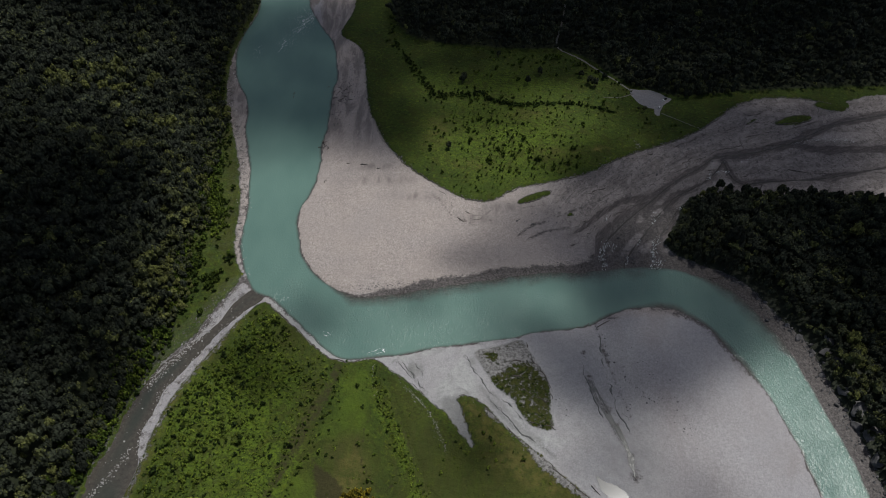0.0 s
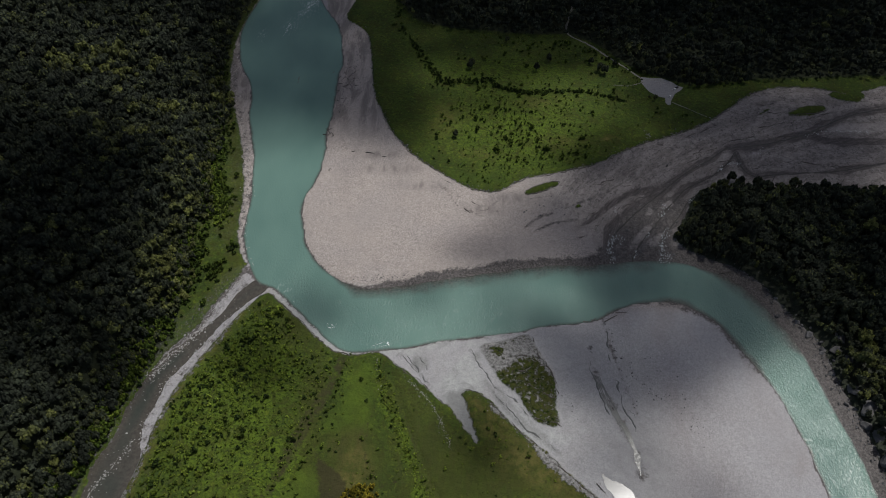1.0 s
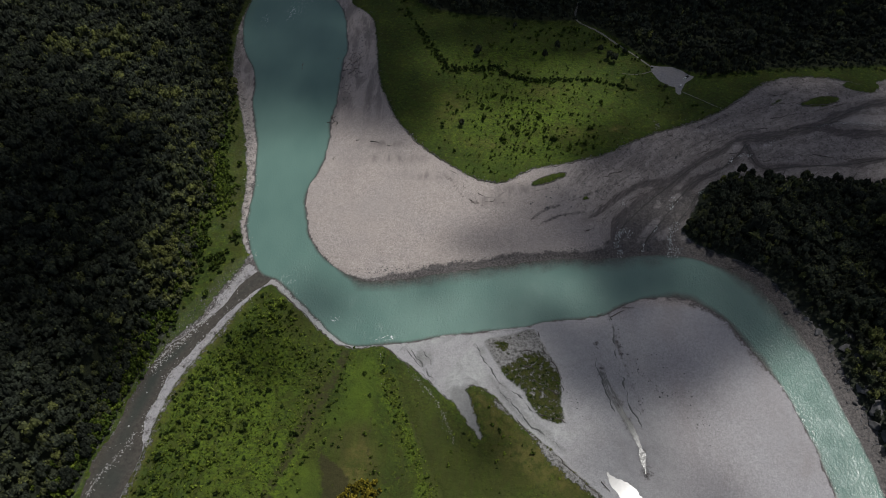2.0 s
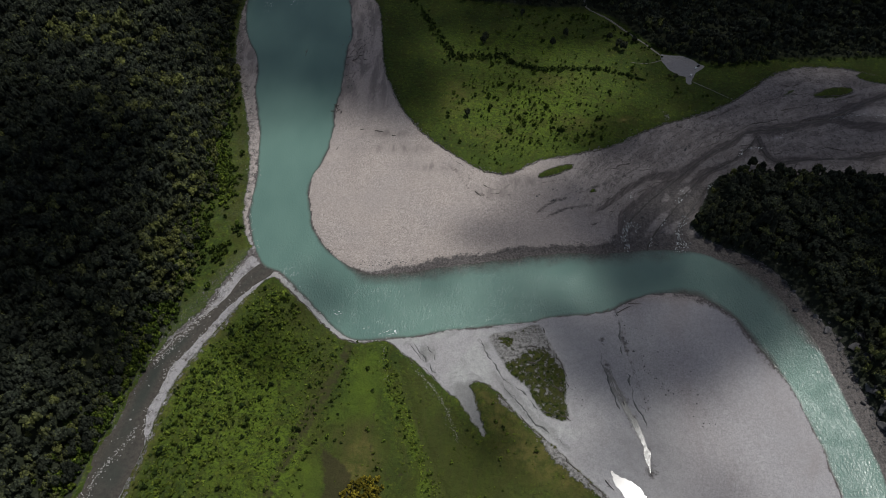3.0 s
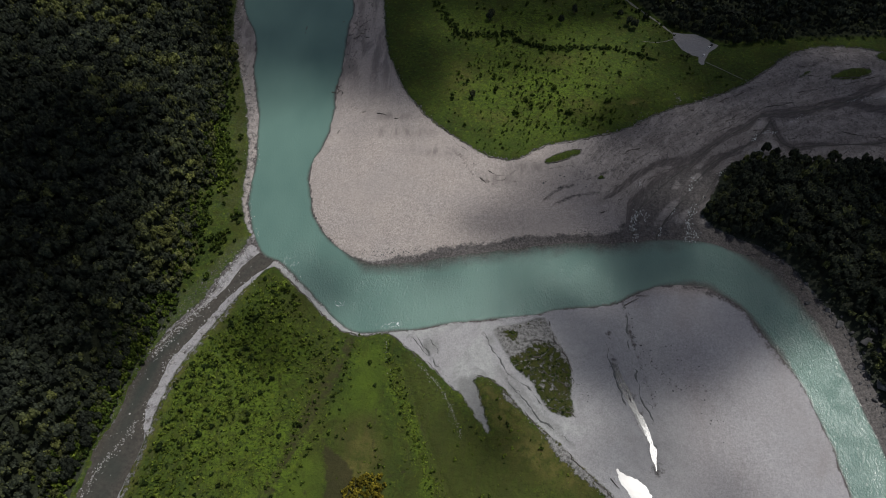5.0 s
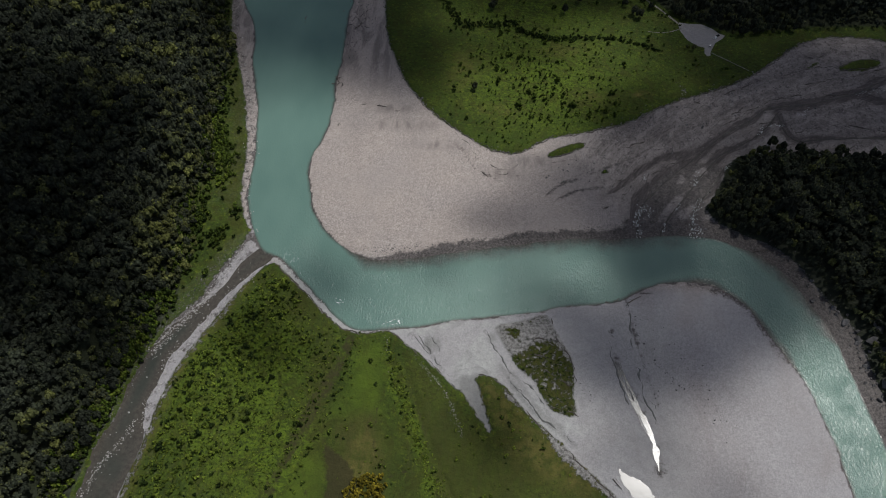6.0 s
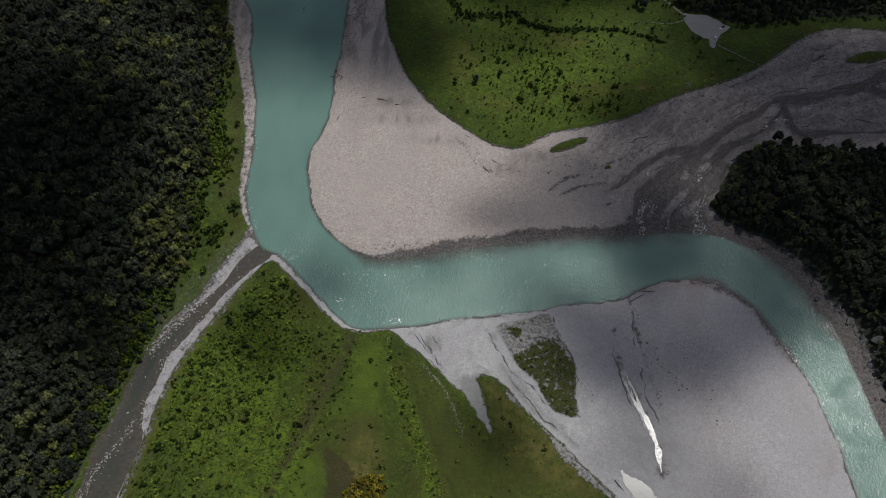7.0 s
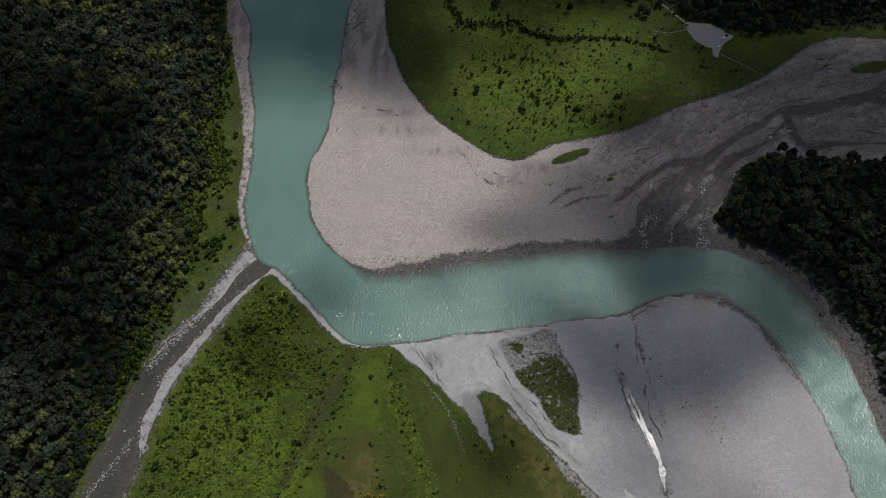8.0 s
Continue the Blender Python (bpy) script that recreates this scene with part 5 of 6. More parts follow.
def pool(name, outline, z, label):
    p = rounded(outline, 3)
    p = p + 0.9 * np.stack([lattice(p[:, 0], p[:, 1], 2.2, 401), lattice(p[:, 0], p[:, 1], 2.2, 402)], 1)
    bm = bmesh.new()
    bm.faces.new([bm.verts.new((a, b, z)) for a, b in p])
    bmesh.ops.triangulate(bm, faces=bm.faces)
    me = bpy.data.meshes.new(name)
    bm.to_mesh(me)
    bm.free()
    me.materials.append(POND_WATER)
    return tagged(new(name, me), label, "pool", kind="structure")


def build_pools():
    strip("bar_stream", STREAM[2:], [0.1, 0.2, 0.3, 0.6, 1.1, 1.8, 2.1, 2.3, 1.5, 0.2], 0.16, PUDDLE, "narrow stretch of standing water in the gravel bar", 0.9)
    for k, (off, w) in enumerate(((-1.8, 0.28), (1.3, 0.35), (0.2, 0.22), (-0.8, 0.3), (2.2, 0.18))):
        line = [(x + off + 1.2 * math.sin(y * 0.35 + k * 2), y) for x, y in ((119, 274), (122, 262), (126, 250), (130, 238), (135, 226), (138, 218))]
        strip("bar_stream", line, [0.1, w, 0.5 * w, 1.3 * w, 0.4 * w, w], 0.20 + 0.02 * k, RIFFLE, "thread of shallow running water in the gravel bar", 2.2)
    pool("bar_pond", POND, float(ground_z(124, 180)) + 0.25, "shallow bright pond at the rim of the gravel bar")
    for k, (line, w) in enumerate(((FAN1, [2.0, 1.4, 1.6, 1.0, 1.5]), (FAN2, [0.8, 1.2, 1.3]), (FAN3, [0.5, 1.0, 0.8, 1.6]), (FAN4, [1.0, 1.2, 1.4]))):
        strip("fan_stream", line, [0.6 * v for v in w], 0.16, RUNNEL, "thin braid of running water across the stony fan", 0.8)


build_pools()


def build_tracks():
    for line, w in ((TRACK, [1.0, 1.1, 1.0]), ([(180, 631), (198, 629), (216, 637)], [0.2, 0.35, 0.6]), ([(240, 603), (262, 588), (292, 568)], [0.6, 0.45, 0.25])):
        tagged(strip("track", line, w, 0.12, TRACK_GRAVEL, "", 0.4), "narrow pale gravel track through the meadow", "track", kind="structure")


build_tracks()


def scarps(name, lines, half, tall, material, label, seed, gaps=0.0):
    """Small cut banks: low ragged ridges along lines, steep on one side, in one mesh."""
    vs, fs, k = [], [], 0
    for q, line in enumerate(lines):
        p = rounded(line, 2, False)
        seg = np.r_[0, np.cumsum(np.hypot(*np.diff(p, axis=0).T))]
        s = np.arange(0, seg[-1], 0.9)
        c = np.stack([np.interp(s, seg, p[:, 0]), np.interp(s, seg, p[:, 1])], 1)
        if len(s) < 3:
            continue
        way = np.gradient(c, axis=0)
        side = np.stack([-way[:, 1], way[:, 0]], 1) / np.hypot(*way.T)[:, None]
        o = 17.0 * q + 3.1 * seed
        c = c + side * (1.6 * lattice(s, 0 * s + o, 9, 501) + 1.3 * lattice(s, 0 * s + o, 3, 502))[:, None]
        w = half * np.clip(0.75 - gaps + 0.9 * lattice(s, 0 * s + o, 6, 503) + 0.4 * lattice(s, 0 * s + o, 2, 504), 0.02, 2) * np.clip(np.minimum(s, seg[-1] - s) / 4, 0.05, 1)
        h = tall * np.clip(w / half, 0.05, 1.2)
        z = ground_z(c[:, 0], c[:, 1])
        for off, up in ((-1.0, -0.15), (-0.25, 0.8), (0.2, 1.0), (1.0, -0.15)):
            e = c + side * (off * w)[:, None]
            vs.append(np.c_[e, np.where(up < 0, ground_z(e[:, 0], e[:, 1]) - 0.1, z + up * h)])
        n = len(s)
        i = np.arange(n - 1)
        for a in range(3):
            fs.append(np.stack([i, i + 1, i + n + 1, i + n], 1) + k + a * n)
        k += 4 * n
    tagged(new(name, sheet(name, np.concatenate(vs), np.concatenate(fs), material, None, False)), label, "bank", kind="stuff")


def build_scarps():
    scarps("bar_scarps", [
        [(-17, 496), (-2, 484), (9, 468), (17, 456), (20, 447), (24, 446)], [(18, 463), (21, 455), (28, 453), (40, 459)], [(25, 449), (32, 447), (36, 450), (34, 453)]],
        0.55, 0.4, DAMP_EARTH, "small eroded scarps cut into the gravel bar", 1, 0.5)
    scarps("fan_scarps", [
        [(190, 480), (173, 474), (158, 462), (144, 449), (127, 438)], [(186, 486), (168, 478), (150, 466)], [(297, 506), (328, 515), (359, 514), (404, 510), (470, 512)],
        [(209, 536), (216, 541), (227, 535)], [(334, 603), (343, 601), (354, 608)], [(265, 527), (277, 537), (294, 538)], [(258, 500), (274, 516), (296, 516), (302, 506)],
        [(230, 505), (255, 524), (290, 545), (320, 553)], [(205, 490), (235, 515), (262, 535)], [(320, 566), (350, 573), (385, 582), (410, 592)], [(330, 549), (362, 556), (400, 566)],
        [(140, 480), (175, 498), (205, 515)], [(150, 446), (172, 458), (200, 470)], [(235, 545), (258, 556), (285, 570)], [(300, 575), (330, 588), (362, 592)], [(118, 412), (132, 420), (140, 432)]],
        0.8, 0.6, DAMP_EARTH, "dark cut banks along the braided channels of the fan", 2, 0.4)
    scarps("bed_scarps", [
        [(132, 318), (132, 302), (132, 288), (134, 271), (136, 252), (139, 239), (144, 226)], [(134, 300), (139, 296)], [(134, 288), (140, 286)], [(135, 273), (140, 271), (139, 266)], [(137, 259), (142, 257)],
        [(139, 246), (145, 243), (144, 238)], [(136, 310), (139, 305), (135, 303)], [(112, 293), (115, 282), (117, 270), (119, 256), (125, 240)], [(124, 318), (130, 324), (137, 327)]],
        0.8, 0.4, WET_SAND, "damp dark cut edges along the dry stream bed", 5, 0.2)
    scarps("sand_scarps", [
        [(-33, 292), (-22, 276), (-13, 263), (-8, 253), (-2, 246)], [(-37, 291), (-27, 280), (-18, 266)], [(-42, 289), (-39, 293), (-35, 290), (-38, 286)], [(-24, 289), (-20, 283), (-16, 281), (-18, 275)],
        [(18, 296), (23, 286), (30, 277), (36, 264), (46, 255), (53, 252), (59, 244), (64, 233)], [(36, 259), (46, 245), (56, 232), (70, 221)], [(40, 252), (54, 234), (66, 223), (82, 211)]],
        0.7, 0.35, WET_SAND, "low dark ripples and cut edges in the grey sand", 4, 0.25)
    scarps("turf_edges", [MEADOW_S, ISLET_A + ISLET_A[:1], ISLET_B + ISLET_B[:1], SOUTH_MEADOW_E[:14], SOUTH_MEADOW_E[17:30],
                          [(69, 310), (71, 303), (69, 296), (80, 282), (85, 270), (86, 255)], [(61, 265), (70, 260), (80, 253), (86, 252)], [(64, 237), (71, 234), (81, 234), (88, 231)],
                          [(51, 288), (60, 291), (69, 289), (78, 283)], [(50, 276), (60, 278), (72, 270)]],
           0.55, 0.5, DAMP_EARTH, "dark undercut turf edges above the gravel", 3)


build_scarps()


# ---------------------------------------------------------------- stones, driftwood, vehicles


def stone_shape(seed, squash=0.65, sub=2):
    r = np.random.default_rng(seed)
    bm = bmesh.new()
    bmesh.ops.create_icosphere(bm, subdivisions=sub, radius=1.0)
    cuts = [(Vector(r.normal(size=3)).normalized(), r.uniform(0.4, 0.75)) for _ in range(11)]
    for v in bm.verts:
        for n, d in cuts:
            over = v.co.dot(n) - d
            if over > 0:
                v.co -= n * over * 0.97
        v.co *= 1 + 0.10 * noise.noise(v.co * 2.3 + Vector((seed, 0, 0)))
        v.co.z *= squash
    return bm


def stone_mesh(name, seed, material, squash=0.65, sub=1):
    bm = stone_shape(seed, squash, sub)
    me = bpy.data.meshes.new(name)
    bm.to_mesh(me)
    bm.free()
    me.materials.append(material)
    return me


def strew(name, meshes, x, y, size, label, group, sink=0.25):
    r = np.random.default_rng(len(x))
    z = ground_z(x, y)
    for a, b, c, s in zip(x, y, z, size):
        ob = new(name, meshes[int(r.integers(0, len(meshes)))])
        ob.matrix_basis = Matrix.Translation((a, b, max(c, -0.05) + sink * s * 0.5)) @ Matrix.Rotation(r.uniform(0, 6.28), 4, "Z") @ Matrix.Diagonal((s, s * r.uniform(0.6, 1.0), s, 1))
        tagged(ob, label, "boulder", group)


def rubble(name, meshes, x, y, size, material, label):
    """Stones past counting, in one mesh."""
    r = np.random.default_rng(len(x) + 1)
    z = ground_z(x, y)
    vs, fs, k = [], [], 0
    shapes = [(np.array([v.co[:] for v in me.vertices]), np.array([p.vertices[:] for p in me.polygons])) for me in meshes]
    for a, b, c, s in zip(x, y, z, size):
        v, f = shapes[int(r.integers(0, len(shapes)))]
        t = r.uniform(0, 6.28)
        q = v * (s, s * r.uniform(0.6, 1), s)
        q = np.stack([q[:, 0] * np.cos(t) - q[:, 1] * np.sin(t), q[:, 0] * np.sin(t) + q[:, 1] * np.cos(t), q[:, 2]], 1) + (a, b, max(c, -0.02) + 0.15 * s)
        vs.append(q)
        fs.append(f + k)
        k += len(v)
    tagged(new(name, sheet(name, np.concatenate(vs), np.concatenate(fs), material, None, False)), label, "rubble", kind="stuff")


def build_stones():
    r = np.random.default_rng(57)
    pale = [stone_mesh("boulder", 10 + k, PALE_STONE) for k in range(6)]
    dark = [stone_mesh("rock", 30 + k, DARK_STONE, 0.75, 2) for k in range(5)]
    chips = [stone_mesh("chip", 50 + k, DARK_STONE, 0.7, 1) for k in range(4)]
    # boulders of the creek: a stony middle bar, the western gravel and single blocks in the water
    x1, y1 = along([(-261, 150), (-257, 164), (-254, 179), (-248, 189), (-239, 203), (-234, 216)], 0.30, 1.7, 61)
    x2, y2 = along([(-180, 368), (-188, 351), (-197, 332), (-204, 317), (-213, 303), (-222, 292), (-230, 280), (-236, 268)], 0.15, 2.3, 62)
    x3, y3 = along([(-176, 352), (-200, 312), (-225, 277), (-240, 245), (-244, 215), (-248, 175)], 9.0, 3.5, 63)
    x4, y4 = along([(a + 4, b - 2) for a, b in CREEK_RIGHT[1:14]], 0.28, 2.2, 64)
    x, y = np.concatenate([x1, x2, x3, x4]), np.concatenate([y1, y2, y3, y4])
    size = np.clip(r.lognormal(-0.66, 0.42, len(x)), 0.25, 1.6)
    big = np.argsort(-size)[:280]
    rest = np.setdiff1d(np.arange(len(x)), big)
    strew("boulder", pale, x[big], y[big], size[big], "pale grey rounded boulder in the stony creek", "boulders in the creek")
    xd, yd = along([(-190, 362), (-200, 345), (-209, 330), (-217, 315), (-226, 301), (-235, 288), (-243, 262), (-250, 236), (-255, 212), (-262, 190)], 0.3, 3.0, 78)
    rubble("bank_stones", chips, xd, yd, np.clip(r.lognormal(-0.8, 0.45, len(xd)), 0.2, 1.2), DARK_STONE, "dark mossy stones along the creek's wooded bank")
    rubble("creek_cobbles", pale, x[rest], y[rest], size[rest], PALE_STONE, "pale grey cobbles along the creek")
    # cobbles of the western river rim and the creek's gravel
    x1, y1 = along(WEST_STRIP, 0.8, 2.4, 65)
    x2, y2 = along(EAST_SHORE[3:], 0.2, 3.4, 66)
    x2, y2 = x2 + 6, y2 + 4
    x3, y3 = along([(-150, 350), (-120, 322), (-96, 298)], 0.8, 1.3, 67)
    rubble("bank_cobbles", chips, x2, y2, np.clip(r.lognormal(-1.25, 0.45, len(x2)), 0.15, 0.9), DARK_STONE, "dark grey-brown cobbles below the wooded river bank")
    x, y = np.concatenate([x1 + 4, x3]), np.concatenate([y1, y3])
    rubble("river_cobbles", pale, x, y, np.clip(r.lognormal(-0.9, 0.4, len(x)), 0.2, 1.0), PALE_STONE, "grey cobbles along the river's rim")
    x, y = along([(-30, 267), (-21, 257), (-15, 251), (-10, 243), (-5, 233), (-1, 224), (3, 211)], 0.3, 0.9, 72)
    x2, y2 = along([(-58, 292), (-57, 272), (-50, 255)], 1.2, 1.5, 73)
    x3, y3 = along(SOUTH_MEADOW_E[18:29], 1.6, 3.2, 74)
    x4, y4 = along([(250, 491), (258, 487), (266, 492), (276, 497)], 0.35, 2.5, 79)
    x, y = np.concatenate([x, x2, x3 - 2, x4]), np.concatenate([y, y2, y3 - 2, y4])
    rubble("pale_stones", pale, x, y, np.clip(r.lognormal(-1.2, 0.45, len(x)), 0.15, 0.9), PALE_STONE, "pale stones strewn along the edge of the grass")
    x, y = along([(-108, 735), (-108, 690), (-110, 650), (-112, 625), (-118, 580)], 0.22, 6.5, 75)
    x2, y2 = along([(-90, 700), (-87, 650), (-82, 610), (-66, 570)], 0.8, 2.0, 76)
    x3, y3 = along([(-84, 366), (-60, 365), (10, 376), (80, 389), (140, 398)], 0.3, 2.5, 77)
    x, y = np.concatenate([x, x2, x3]), np.concatenate([y, y2, y3])
    rubble("dark_debris", chips, x, y, np.clip(r.lognormal(-1.0, 0.45, len(x)), 0.15, 1.1), DARK_STONE, "dark stones and debris on the wet rim of the bar")
    runs = [along(MEADOW_S, 0.9, 1.2, 301), along([(150, 500), (200, 525), (250, 545), (300, 575)], 0.5, 9.0, 302), along([(120, 460), (180, 490), (240, 525)], 0.6, 12.0, 303),
            along([(120, 395), (160, 400), (205, 398)], 0.35, 5.0, 304), along(FAN1[3:], 0.8, 7.0, 305), along(FAN3, 0.8, 6.0, 306), along([(70, 440), (110, 460), (150, 480)], 0.9, 8.0, 307)]
    x, y = np.concatenate([p[0] for p in runs]), np.concatenate([p[1] for p in runs])
    rubble("fan_debris", chips, x, y, np.clip(r.lognormal(-0.75, 0.5, len(x)), 0.2, 1.6), DARK_STONE, "dark stones and flood debris scattered over the fan")
    # dark blocks below the eastern forest
    x, y = along([(a - 3, c - 1) for a, c in EAST_FOREST_EDGE[8:]] + [(318, 200), (319, 170)], 0.8, 3.0, 68)
    size = np.clip(r.lognormal(-0.35, 0.6, len(x)), 0.3, 3.0)
    strew("rock", dark, x, y, size, "dark angular rock at the foot of the wooded bank", "rocks below the eastern bank", 0.3)
    for a, b, s in ((320, 308, 7.0), (315, 297, 6.0), (320, 286, 6.5), (307, 278, 3.5), (318, 262, 7.5), (323, 246, 9.0), (326, 226, 10.0), (324, 206, 8.0), (306, 300, 5.0), (300, 314, 4.5), (330, 190, 9.0), (318, 234, 6.0)):
        ob = new("rock_outcrop", dark[int(a) % 5])
        ob.matrix_basis = Matrix.Translation((a, b, float(ground_z(a, b)) + 0.1 * s)) @ Matrix.Rotation(0.37 * a, 4, "Z") @ Matrix.Diagonal((s, s * 0.75, s * 0.8, 1))
        tagged(ob, "large dark bedrock outcrop below the forest", "rock", "rock outcrops on the eastern bank")
    # dark lumps strewn over the southern bar
    x, y = along([(150, 312), (163, 290), (172, 265), (183, 240), (196, 215)], 2.2, 7.0, 69)
    x2, y2 = along([(134, 322), (136, 300), (141, 270), (147, 240)], 2.6, 1.2, 70)
    x3, y3 = along([(86, 262), (94, 250), (98, 235)], 2.2, 2.2, 71)
    x4, y4 = along([(143, 292), (147, 276), (155, 267), (163, 254), (172, 254)], 1.2, 1.6, 91)
    x3, y3 = np.concatenate([x3, x4]), np.concatenate([y3, y4])
    x, y = np.concatenate([x, x2, x3]), np.concatenate([y, y2, y3])
    strew("stone", dark[:3], x, y, np.clip(r.lognormal(-0.75, 0.4, len(x)), 0.25, 1.3), "dark stone lying on the pale gravel bar", "dark stones on the southern bar")


build_stones()


def crests(name, arcs, material, label, base=None):
    """Thin ragged pale ridges along short arcs, in one mesh: breaking foam, and glints painted as foam. An arc: x, y,
    length, heading in degrees, bend in degrees, half width.
    """
    vs, fs, k = [], [], 0
    for q, (x, y, length, heading, bend, half) in enumerate(arcs):
        n = max(5, int(length / 0.45))
        u = np.linspace(-0.5, 0.5, n)
        way = np.radians(heading + bend * u)
        step = length / (n - 1)
        c = np.stack([np.cumsum(np.cos(way)) * step, np.sin(way).cumsum() * step], 1)
        c += (x, y) - c[n // 2]
        side = np.stack([-np.sin(way), np.cos(way)], 1)
        ragged = np.clip(0.55 + 1.1 * lattice(u * length, 0 * u + 7.3 * q, 0.9, 521), 0.06, 1.6) * np.sqrt(np.clip(1 - (2 * u) ** 2, 0.02, 1))
        z = np.zeros(n) if base is None else ground_z(c[:, 0], c[:, 1]) + base
        for off, up in ((-1.0, 0.02), (0.15, 0.10), (1.0, 0.02)):
            vs.append(np.c_[c + side * (off * half * ragged)[:, None], z + up + 0.05])
        i = np.arange(n - 1)
        for a in range(2):
            fs.append(np.stack([i, i + 1, i + n + 1, i + n], 1) + k + a * n)
        k += 3 * n
    tagged(new(name, sheet(name, np.concatenate(vs), np.concatenate(fs), material, None, False)), label, "white water", kind="stuff")


def build_white_water():
    r = np.random.default_rng(77)
    foam = plain_material("white_water", (0.50, 0.55, 0.55), (0.74, 0.77, 0.77), 0.5, 0.5)

    def strewn(line, step, spread, seed, heading, size):
        x, y = along(line, step, spread, seed)
        return [(a, b, size * r.uniform(0.5, 1.5), heading + r.normal(0, 22), r.normal(0, 30), r.uniform(0.12, 0.30) * size ** 0.5) for a, b in zip(x, y)]

    # sun and sky glints on the fan's riffles are painted as white crests too
    arcs = []
    for line, step, spread, seed, heading in (
            ([(156, 419), (149, 412), (146, 400), (149, 388)], 0.40, 1.6, 201, 100), ([(160, 416), (158, 408)], 0.6, 0.9, 216, 70), ([(204, 426), (197, 414), (194, 400), (192, 385)], 0.45, 1.4, 210, 80),
            ([(200, 398), (197, 388), (190, 385)], 0.6, 1.6, 204, 60), ([(186, 421), (181, 415)], 0.9, 0.7, 202, 50), ([(171, 401), (167, 393)], 0.8, 0.8, 211, 70),
            ([(207, 456), (200, 441)], 0.8, 1.2, 203, 60), ([(230, 461), (234, 464)], 0.5, 0.8, 205, 140), ([(268, 503), (275, 512)], 0.8, 0.9, 206, 40), ([(280, 513), (294, 514)], 1.2, 0.8, 212, 10),
            ([(310, 526), (322, 536)], 0.9, 1.2, 207, 40), ([(372, 556), (395, 563), (440, 560)], 0.8, 1.3, 208, 10), ([(156, 445), (160, 452)], 1.5, 0.8, 213, 60)):
        arcs += strewn(line, 0.95 * step, 1.2 * spread, seed, heading, r.uniform(1.0, 2.2))
    crests("fan_white_water", arcs, foam, "small white rapids and painted glints in the braided streams of the fan", 0.16)
    arcs = [(-97.5, 318.5, 4.0, -35, 60, 0.5), (-95.5, 316.5, 3.0, 20, -90, 0.4), (-99, 315.8, 3.2, -20, 40, 0.3), (-94, 319, 1.8, 60, 50, 0.3), (-101, 319.5, 2.2, -50, 30, 0.25),
            (-49.5, 301.8, 2.4, 62, 45, 0.6), (-48.6, 300.2, 1.8, 120, 30, 0.45), (-52.4, 302.8, 2.6, 172, 30, 0.3), (-51.5, 299.4, 3.0, 6, 20, 0.35), (-55.5, 301.4, 3.4, 30, 50, 0.35), (-58.5, 300.2, 3.0, -10, 40, 0.3), (-61.5, 299, 2.4, 15, 20, 0.25), (-54, 298.6, 2.6, 5, 30, 0.25)]
    for line, step, spread, seed, heading in (([(-166, 803), (-174, 784), (-186, 764)], 0.5, 3.0, 214, 60), ([(-194, 742), (-200, 725)], 2.2, 2.0, 215, 60), ([(-146, 362), (-143, 352), (-138, 346)], 2.6, 4.0, 217, -50)):
        arcs += strewn(line, step, spread, seed, heading, 2.4 if heading > 0 else 1.2)
    crests("river_white_water", arcs, foam, "white crests of small rapids in the river")


build_white_water()


